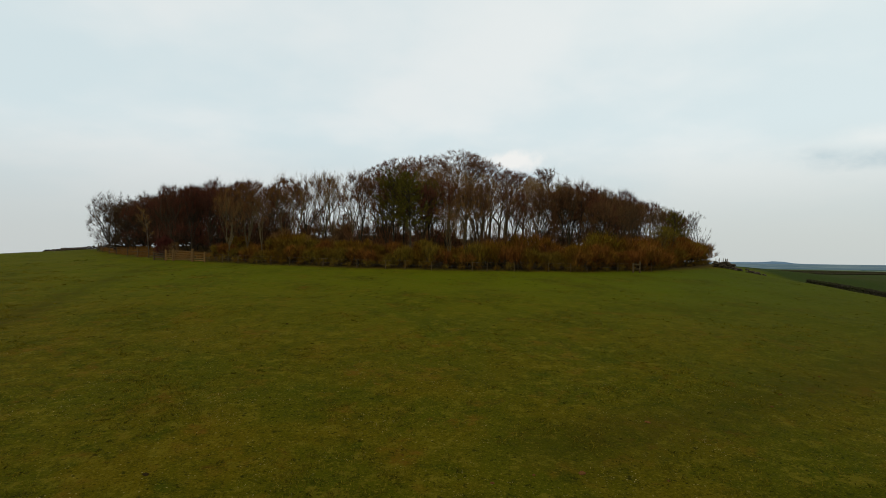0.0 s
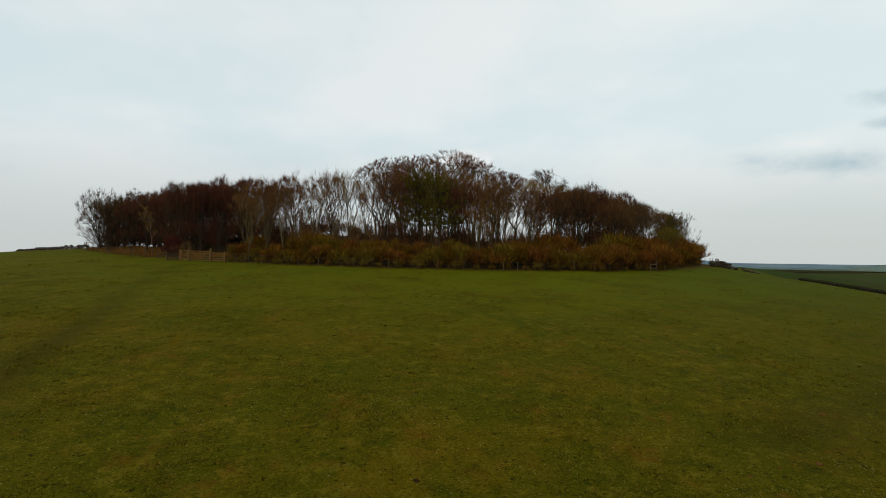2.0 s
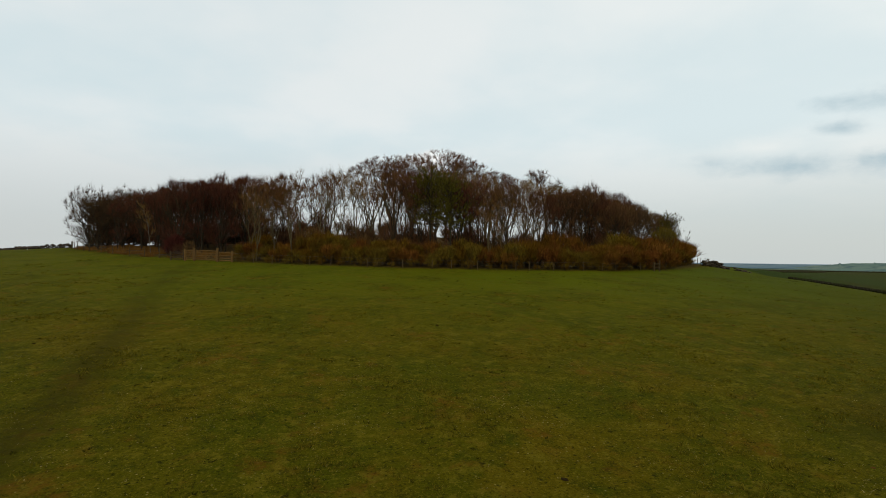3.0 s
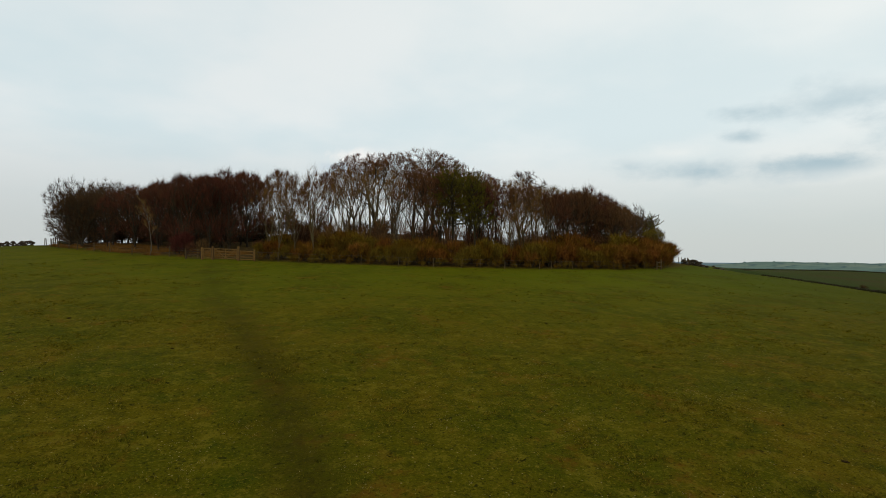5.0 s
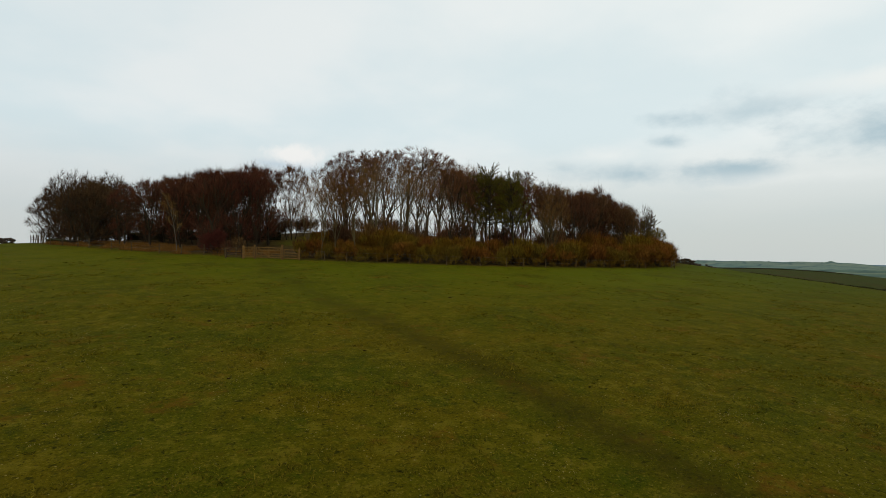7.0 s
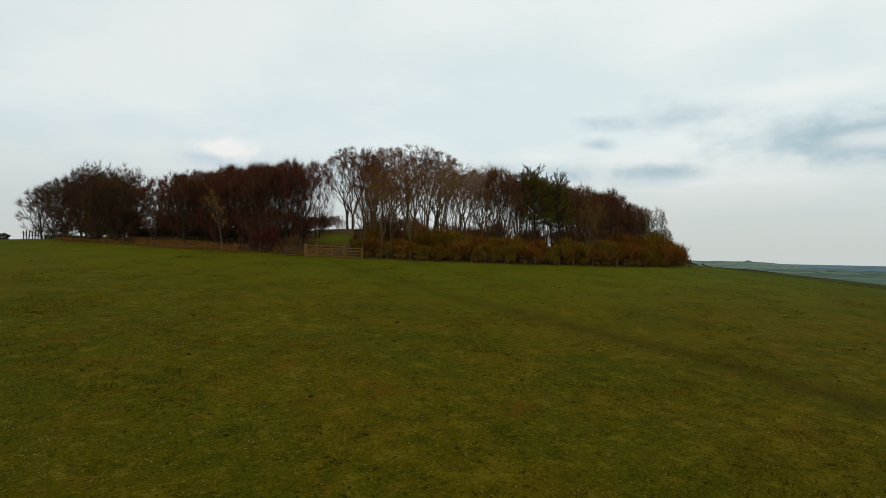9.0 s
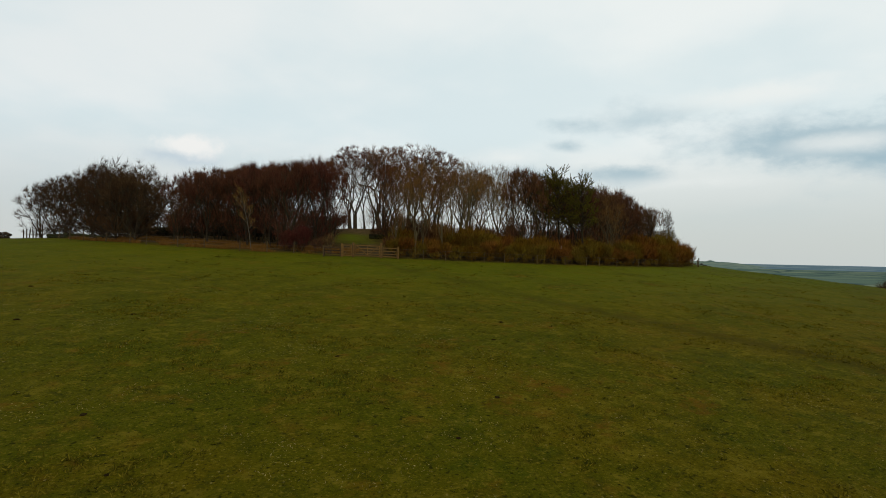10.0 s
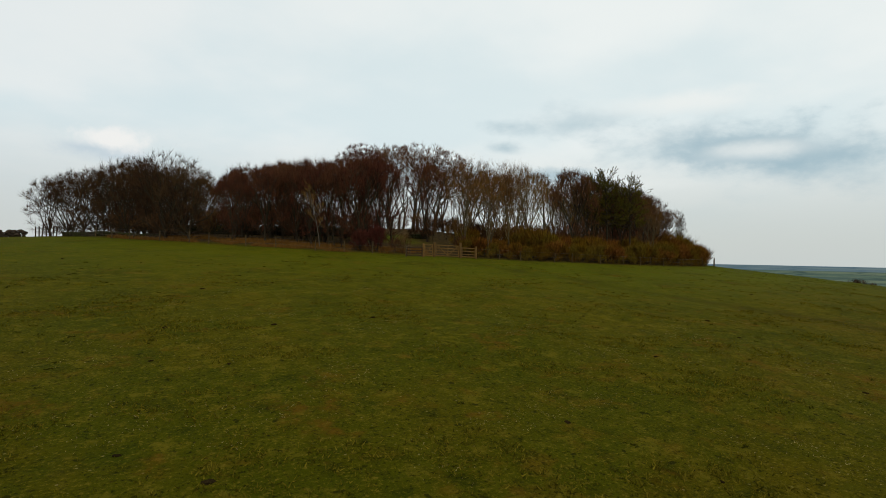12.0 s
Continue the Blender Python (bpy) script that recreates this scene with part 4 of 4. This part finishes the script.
for row, (rho, gap) in enumerate(((0.962, 1.5), (0.915, 2.1))):
    phi = 245.4 + row * 0.9
    while phi < 334:
        x, y = ring(phi, rho + dice.uniform(-0.008, 0.008) + 0.02 * math.exp(-((phi - 305) / 18) ** 2) - 0.040 * min(1.0, max(0.0, (phi - 302) / 10)))
        rust = 0.38 + 0.5 * min(1.0, max(0.0, (x - 2) / 18)) if x > -18 else 0.3
        orange = dice.random() < rust
        kinds = bush_orange if orange else bush_olive
        stand("hedge_bush", dice.choice(kinds), "rust-orange twiggy hedge bush behind the fence" if orange else "olive budding hedge bush behind the fence", "bush",
              "bushes of the hedge", x, y, (3.4 if row == 0 else 4.2) * (0.64 + 0.32 * min(1.0, max(0.0, (x + 8) / 22))) * dice.uniform(0.68, 1.22), dice.uniform(0, 360), dice.uniform(1.25, 1.6))
        phi += math.degrees(gap * dice.uniform(0.8, 1.2) / 55.0)
phi = 246.0
while phi < 338:
    x, y = ring(phi, 0.984 + dice.uniform(-0.006, 0.006) + 0.012 * math.exp(-((phi - 305) / 18) ** 2) - 0.040 * min(1.0, max(0.0, (phi - 302) / 10)))
    stand("bramble", bramble, "low olive-brown bramble at the foot of the hedge", "bush", "brambles under the hedge", x, y, dice.uniform(0.6, 1.2), dice.uniform(0, 360), dice.uniform(0.9, 1.4))
    phi += math.degrees(dice.uniform(1.3, 2.4) / 55.0)
for x, y, tall in ((-21.0, 68.6, 3.1), (-19.4, 67.8, 3.6), (-17.4, 67.8, 3.4), (-18.2, 69.8, 3.6)):
    stand("hedge_bush", bush_olive[int(-x) % 3], "tall olive budding bush rising above the hedge", "bush", "bushes of the hedge", x, y, tall, x * 77, 1.2)
for x, y, tall in ((-36.8, 73.0, 2.8), (-37.8, 74.4, 2.3)):
    stand("red_shrub", bush_red, "dark crimson twiggy shrub beside the gate", "bush", "", x, y, tall, x * 40)
for x, y, tall in ((-34.6, 71.0, 2.2), (-35.8, 70.8, 1.8), (-28.4, 69.4, 2.3)):
    stand("brush", brush[0], "low dark brown brush beside the gate", "bush", "", x, y, tall, y * 31)

# ---------------------------------------------------------------- gate, fences
A, D = Vector((-34.2, 68.2)), Vector((-28.7, 66.64))
line = math.degrees(math.atan2(D.y - A.y, D.x - A.x))


def along(d):
    q = A + (D - A).normalized() * d
    return q.x, q.y


def post_mesh(name, high, thick, mat):
    me = block(name, (thick, thick, high), mat, thick * 0.14, 0.008, high * 9)
    return me


def gate_post(d, high, thick):
    x, y = along(d)
    ob = new("gate_post", post_mesh("gate_post", high + 0.3, thick, WOOD))
    ob.matrix_basis = pose(x, y, ground_z(x, y) + high / 2 - 0.15, 0, 0, line)
    tagged(ob, "stout square weathered wooden gate post", "gate post", "posts of the gateway")


for d, high, thick in ((0.0, 1.35, 0.17), (1.15, 1.45, 0.19), (3.95, 1.55, 0.22), (5.72, 1.25, 0.14)):
    gate_post(d, high, thick)


def barred(name, label, category, d0, d1, bars, braces, high=1.15, mat=WOOD, lift=0.1):
    """A barred wooden gate or hurdle between two places on the gateway's line."""
    (x0, y0), (x1, y1) = along(d0), along(d1)
    wide = d1 - d0
    z0, z1 = ground_z(x0, y0), ground_z(x1, y1)
    ob = thing(name, label, category, "", pose(x0, y0, z0 + lift, 0, -math.degrees(math.atan2(z1 - z0, wide)), line))
    for k in range(bars):
        z = 0.06 + (high - 0.12) * (k / (bars - 1)) ** 1.15
        part("bar", block("bar", (wide - 0.004, 0.032, 0.085), mat, 0.008, 0.004, k), ob, "", pose(wide / 2, 0, z))
    for x in (0.05, wide - 0.05):
        part("stile", block("stile", (0.085, 0.062, high), mat, 0.008, 0.004, x), ob, "", pose(x, -0.004, high / 2))
    for xa, za, xb, zb in braces:
        long = math.hypot(xb - xa, zb - za)
        part("brace", block("brace", (long, 0.028, 0.08), mat, 0.006, 0.003, xa), ob, "",
             pose((xa + xb) / 2, -0.034, (za + zb) / 2, 0, -math.degrees(math.atan2(zb - za, xb - xa)), 0))
    return ob


barred("wicket_gate", "narrow weathered wooden wicket gate, closed", "gate", 0.10, 1.04, 5, ((0.1, 0.1, 0.84, 1.05),))
barred("field_gate", "wide weathered five-bar wooden field gate, closed", "gate", 1.27, 3.82, 5, ((0.15, 1.08, 1.3, 0.1), (1.3, 0.1, 2.4, 1.08), (1.3, 0.1, 1.3, 1.08)))
barred("rail_panel", "short four-rail wooden fence panel beside the gate", "fence", 4.08, 5.64, 4, (), 1.0)
barred("hurdle", "dark weathered wooden hurdle beside the wicket gate", "fence", -1.75, -0.10, 4, (), 0.85, DARK_WOOD)


def line_fence(label, places, high, thick, wires):
    """Round-topped stakes with strained wires; the stakes are parts of the fence."""
    x0, y0 = places[0]
    ob = thing("wire_fence", label, "fence", "", pose(x0, y0, ground_z(x0, y0)))
    zs = [ground_z(x, y) for x, y in places]
    stake = post_mesh("post", high + 0.35, thick, POST_WOOD)
    for (x, y), z in zip(places, zs):
        part("post", stake, ob, "", pose(x - x0, y - y0, z - zs[0] + high / 2 - 0.175 + dice.uniform(-0.06, 0.06), dice.uniform(-3, 3), dice.uniform(-3, 3), dice.uniform(0, 90)))
    for w in wires:
        shell = Shell()
        for (ax, ay), az, (bx, by), bz in zip(places, zs, places[1:], zs[1:]):
            a, b = np.array((ax - x0, ay - y0, az - zs[0] + w)), np.array((bx - x0, by - y0, bz - zs[0] + w))
            shell.tube((a, (a + b) / 2 - (0, 0, 0.015), b), (0.0035, 0.0035, 0.0035), 3)
        part("wire", shell.mesh("wire", IRON), ob, "galvanised fence wire")
    return ob


def ring_places(phi0, phi1, gap, rho=1.0):
    n = max(2, int(abs(phi1 - phi0) / math.degrees(gap / 55.0)))
    return [ring(phi0 + (phi1 - phi0) * (i + (dice.uniform(-0.28, 0.28) if 0 < i < n else 0)) / n, rho + dice.uniform(-0.002, 0.002)) for i in range(n + 1)]


line_fence("weathered stake and wire fence along the hedge", [along(5.72)] + ring_places(248.5, 303, 3.0), 1.0, 0.06, (0.55, 1.0))
line_fence("weathered stake and wire fence round the wood", ring_places(320.5, 350, 2.8), 1.2, 0.085, (0.4, 0.8, 1.08))
line_fence("weathered stake and wire fence beside dry grass", [along(-1.8)] + ring_places(239, 202, 3.1), 1.1, 0.09, (0.4, 0.75, 1.0))

stub = thing("fence_panel", "short post and rail panel at the hedge corner", "fence", "", pose(23.2, 67.5, ground_z(23.2, 67.5), 0, 0, 22))
for x, high in ((0.0, 1.15), (1.05, 1.4)):
    part("post", post_mesh("post", high + 0.3, 0.13, POST_WOOD), stub, "", pose(x, 0, high / 2 - 0.15))
for z in (0.45, 0.95):
    part("rail", block("rail", (1.1, 0.045, 0.10), POST_WOOD, 0.01), stub, "", pose(0.52, -0.09, z))

picket = thing("picket_fence", "short run of close-set dark wooden stakes", "fence", "", pose(-61.4, 110.2, ground_z(-61.4, 110.2)))
stake = post_mesh("stake", 1.5, 0.12, DARK_WOOD)
for k in range(7):
    x, y = -61.4 - 0.36 * k, 110.2 + 0.12 * k
    part("stake", stake, picket, "", pose(-0.36 * k, 0.12 * k, ground_z(x, y) - ground_z(-61.4, 110.2) + 0.5 + dice.uniform(-0.1, 0.1), dice.uniform(-4, 4), dice.uniform(-4, 4), dice.uniform(0, 90)))
part("rail", block("rail", (2.3, 0.035, 0.08), DARK_WOOD, 0.008), picket, "", pose(-1.08, 0.28, 0.45, 0, 1.5, -18.4))

# ---------------------------------------------------------------- dry stone walls


def rock_mesh(seed, rough=0.35):
    bm = bmesh.new()
    bmesh.ops.create_icosphere(bm, subdivisions=1, radius=0.5)
    for v in bm.verts:
        v.co *= 1 + rough * noise.noise(v.co * 2.3 + Vector((seed * 3.1, 0, 0)))
        v.co.z *= 0.8
    me = bpy.data.meshes.new("stone")
    bm.to_mesh(me)
    bm.free()
    me.materials.append(STONE)
    return me


ROCKS = [rock_mesh(s) for s in range(6)]


def rubble_wall(name, label, line_pts, high, wide, stone, step, tumble):
    """A dry stone wall, each stone laid on its own; tumble: how far stones have slid."""
    x0, y0 = line_pts[0][:2]
    z0 = ground_z(x0, y0)
    ob = thing(name, label, "stone wall", "", pose(x0, y0, z0))
    for (ax, ay, ah), (bx, by, bh) in zip(line_pts, line_pts[1:]):
        run = math.hypot(bx - ax, by - ay)
        head = math.degrees(math.atan2(by - ay, bx - ax))
        rows = max(1, round(high * (ah + bh) / 2 / (stone * 0.6)))
        for k in range(rows):
            n = max(1, int(run / step))
            for i in range(n):
                t = (i + 0.5 * (k % 2) + dice.uniform(0.1, 0.6)) / n
                if stone * 0.6 * k > high * (ah + (bh - ah) * t) * dice.uniform(0.7, 1.2):
                    continue
                for s in (-1, 1):
                    size = stone * dice.uniform(0.8, 1.45)
                    off = s * wide * 0.25 * (1 - 0.6 * k / rows) + dice.uniform(-1, 1) * tumble * (1 - 0.7 * k / rows)
                    x = ax + (bx - ax) * t - math.sin(radians(head)) * off
                    y = ay + (by - ay) * t + math.cos(radians(head)) * off
                    z = ground_z(x, y) + stone * (0.15 + 0.5 * k)
                    m = pose(x - x0, y - y0, z - z0, dice.uniform(-18, 18), dice.uniform(-18, 18), head + dice.uniform(-30, 30)) @ Matrix.Diagonal((size * 1.4, size * 1.1, size * 0.9, 1))
                    part("stone", dice.choice(ROCKS), ob, "", m)
    return ob


rubble_wall("stone_wall", "tumbled dry stone wall beside the hedge corner", [(41.6, 85.0, 0.6), (42.7, 83.8, 1.3), (43.4, 82.4, 0.8), (43.8, 81.4, 0.3)], 1.1, 0.8, 0.42, 0.42, 0.3)
rubble_wall("stone_wall", "small heap of stones fallen from the wall", [(44.0, 80.8, 0.6), (44.5, 80.2, 1.0), (45.4, 79.6, 0.5), (46.6, 79.4, 0.3)], 0.7, 0.7, 0.36, 0.42, 0.3)
rubble_wall("stone_wall", "low tumbled dry stone wall on the crest", [(-64.6, 107.6, 0.9), (-68, 106, 1.1), (-72, 104, 0.6), (-74.5, 102.8, 0.3)], 0.9, 1.2, 0.42, 0.55, 0.5)


def far_wall(label, pts, high, wide=0.6, stone=0.3, mat=MOSSY):
    """A dry stone wall seen far off: its stones in one mesh."""
    shell = Shell()
    x0, y0 = pts[0]
    for (ax, ay), (bx, by) in zip(pts, pts[1:]):
        run = math.hypot(bx - ax, by - ay)
        n = max(2, int(run / (stone * 1.1)))
        for i in range(n):
            t = (i + dice.uniform(0.3, 0.7)) / n
            x, y = ax + (bx - ax) * t, ay + (by - ay) * t
            z = ground_z(x, y)
            rows = max(1, int(high / stone))
            for k in range(rows):
                s = stone * dice.uniform(0.8, 1.2)
                c = np.array((x - x0 + dice.uniform(-0.1, 0.1), y - y0 + dice.uniform(-0.1, 0.1), z - ground_z(x0, y0) + stone * (k + 0.45)))
                shell.tube((c - (s, 0, 0), c - (s * 0.75, 0, 0), c + (s * 0.75, 0, 0), c + (s, 0, 0)), (0.02, s * 0.75, s * 0.7, 0.02), 5)
    ob = new("stone_wall", shell.mesh("stone_wall", mat))
    ob.matrix_basis = pose(x0, y0, ground_z(x0, y0))
    return tagged(ob, label, "stone wall", "", "stuff")


far_wall("dark dry stone wall inside the wood", [(-5 + 46 * math.cos(radians(a)), 117 + 29 * math.sin(radians(a))) for a in range(190, 241, 5)], 1.25)
far_wall("dark dry stone wall inside the wood", [(-5 + 46 * math.cos(radians(a)), 117 + 29 * math.sin(radians(a))) for a in range(249, 254, 4)], 0.8)
for x, y, tall in ((-20.6, 89.8, 1.7), (-19.2, 90.6, 1.9), (-17.9, 89.6, 1.6), (-19.6, 88.6, 1.3)):
    stand("brush", brush[1], "low dark thicket on a heap of stones", "bush", "", x, y, tall, x * 61, 1.3)
far_wall("low tumbled stone bank under the trees", [ring(a, 0.965) for a in range(186, 213, 3)], 0.5, 0.6, 0.25)

far_wall("low dark dry stone wall at the foot of the pasture", [(float(foot_of_pasture(y)), y) for y in range(77, 28, -4)], 0.75, 0.6, 0.36)
for pts in ([(71, 130), (109, 159), (147, 188), (198, 227)], [(132, 254), (216, 264), (341, 279), (411, 287), (520, 300)], [(198, 227), (180, 262)]):
    far_wall("long dark dry stone field wall on the far slope", pts, 1.0, 0.7, 0.55)
for x, y, tall, wide in ((84.0, 64.6, 4.0, 1.6), (86.2, 62.8, 3.6, 1.6), (89.4, 60.2, 3.4, 1.3), (92.0, 58.0, 3.8, 1.6), (95.0, 55.0, 3.6, 1.6), (78.0, 70.0, 1.8, 1.4), (72.5, 76.5, 1.5, 1.4)):
    stand("thorn_bush", brush[1], "dark thorn bush below the crest of the pasture", "bush", "thorn bushes on the far slope", x, y, tall, x * 43, wide)

# ---------------------------------------------------------------- turf details


def molehill_mesh(seed, mat):
    bm = bmesh.new()
    bmesh.ops.create_icosphere(bm, subdivisions=2, radius=0.5)
    for v in bm.verts:
        v.co *= 1 + 0.35 * noise.noise(v.co * 3.0 + Vector((seed * 5.7, 1, 0))) + 0.12 * noise.noise(v.co * 9.0 + Vector((seed, 0, 2)))
        v.co.z = max(v.co.z, -0.1) * 0.6
    me = bpy.data.meshes.new("molehill")
    bm.to_mesh(me)
    bm.free()
    me.materials.append(mat)
    return me


DARK_HILLS, RED_HILLS = [molehill_mesh(s, PEAT) for s in (1, 2, 3)], [molehill_mesh(s, SOIL) for s in (4, 5, 6)]
MOLEHILLS = [(2.8, 16.7), (1.5, 16.2), (4.3, 16.9), (6.8, 16.6), (14.9, 24.4), (13.7, 23.0), (-8.6, 16.2),
             (7.8, 21.0), (18.8, 27.6), (-36.3, 29.1), (-37.1, 38.7), (-6.9, 22.3), (-9.7, 34.6), (10.8, 35.4),
             (-45.1, 44.0), (14.3, 45.7), (-30.5, 31.5), (-43.9, 30.1), (-47.1, 35.7), (-46.3, 44.2), (-53.3, 45.7),
             (-46.7, 28.1), (-55.8, 56.8), (-39.6, 36.0), (-43.1, 42.1), (-57.7, 46.1), (-54.5, 29.8), (-21.4, 43.1),
             (-62.7, 43.1), (-63.2, 35.0), (-55.0, 33.4), (-63.2, 71.4), (-60.8, 41.7), (-61.5, 47.2), (-36.5, 32.8),
             (-49.6, 55.7), (-58.0, 55.5), (-64.4, 37.0)]
for x, y in MOLEHILLS:
    wide, red = dice.uniform(0.10, 0.24), x > 1
    ob = new("molehill", dice.choice(RED_HILLS if red else DARK_HILLS))
    ob.matrix_basis = pose(x, y, ground_z(x, y), 0, 0, dice.uniform(0, 360)) @ Matrix.Diagonal((wide * 1.2, wide * 0.9, wide * 0.75, 1))
    tagged(ob, "small red-brown molehill in short grass" if red else "small dark molehill in short grass", "molehill", "molehills in the pasture")


def tufts(name, label, places, high, width, mat, per, lean, category):
    rng = np.random.default_rng(5)
    pts = np.array([(x, y, ground_z(x, y)) for x, y in places])
    base = np.repeat(pts, per, 0)
    k = len(base)
    base[:, :2] += rng.normal(0, 0.07 if high < 0.1 else 0.13, (k, 2))
    shell = Shell()
    shell.blades(base - (0, 0, 0.01), rng.normal(0, lean, (k, 3)) * (1, 1, 0.2) + (0, 0, 1), rng.uniform(0.5, 1.3, k) * high, rng.uniform(0.7, 1.3, k) * width, rng)
    return tagged(new(name, shell.mesh(name, mat)), label, category, "", "stuff")


sow = random.Random(21)
near_turf = []
while len(near_turf) < 26000:
    x, y = sow.uniform(-85, 35), sow.uniform(8, 62)
    d = near_line(np.array([x]), np.array([y]), [(0, 14), (-14, 15), (-28, 17), (-38, 21), (-50, 30), (-58, 40)])[0]
    if sow.random() < math.exp(-((d / 17) ** 2)) and noise.noise(Vector((x * 0.5, y * 0.5, 7))) > -0.15:
        near_turf.append((x, y))
clumps = []
while len(clumps) < 8500:
    x, y = sow.uniform(-90, 45), sow.uniform(8, 66)
    d = near_line(np.array([x]), np.array([y]), [(0, 14), (-14, 15), (-28, 17), (-38, 21), (-50, 30), (-58, 40)])[0]
    if sow.random() < math.exp(-((d / 26) ** 2)) and noise.fractal(Vector((x * 0.22, y * 0.22, 2)), 0.8, 2.0, 3) > sow.uniform(0.05, 0.40):
        clumps.append((x, y))
tufts("tussock", "yellow-green tussocks of coarse grass", clumps, 0.115, 0.034, TUSSOCK, 12, 1.0, "grass")
flecks = []
while len(flecks) < 9000:
    x, y = sow.uniform(-80, 35), sow.uniform(8, 55)
    d = near_line(np.array([x]), np.array([y]), [(0, 14), (-14, 15), (-28, 17), (-38, 21), (-50, 30), (-58, 40)])[0]
    if sow.random() < math.exp(-((d / 14) ** 2)) and noise.fractal(Vector((x * 0.3, y * 0.3, 12)), 0.8, 2.0, 3) > sow.uniform(0.12, 0.42):
        flecks.append((x, y))
# tufts whose dark colour also stands for their shadows
dark_tufts = []
while len(dark_tufts) < 1300:
    x, y = sow.uniform(-90, 50), sow.uniform(10, 72)
    if noise.fractal(Vector((x * 0.25, y * 0.25, 31)), 0.8, 2.0, 3) > sow.uniform(-0.1, 0.5) and math.hypot((x - RING_X) / RING_A, (y - RING_Y) / RING_B) > 1.02:
        dark_tufts.append((x, y))
tufts("rank_grass", "dark green tufts of rank grass, their shadows in the colour", dark_tufts, 0.085, 0.045, RANK, 14, 1.6, "grass")
tufts("straw", "bleached straw flecks scattered in the turf", flecks, 0.055, 0.026, STRAW, 2, 1.8, "grass")
tufts("grass", "short tufts of grazed olive grass", near_turf, 0.055, 0.016, BLADES, 5, 0.7, "grass")
dry = []
while len(dry) < 6500:
    x, y = ring(sow.uniform(203, 241), sow.uniform(0.87, 0.99))
    if noise.noise(Vector((x * 0.35, y * 0.35, 5))) > -0.12:
        dry.append((x, y))
tufts("dry_grass", "tall dry tawny grass along the fence", dry, 0.42, 0.03, DEAD_GRASS, 5, 0.5, "grass")
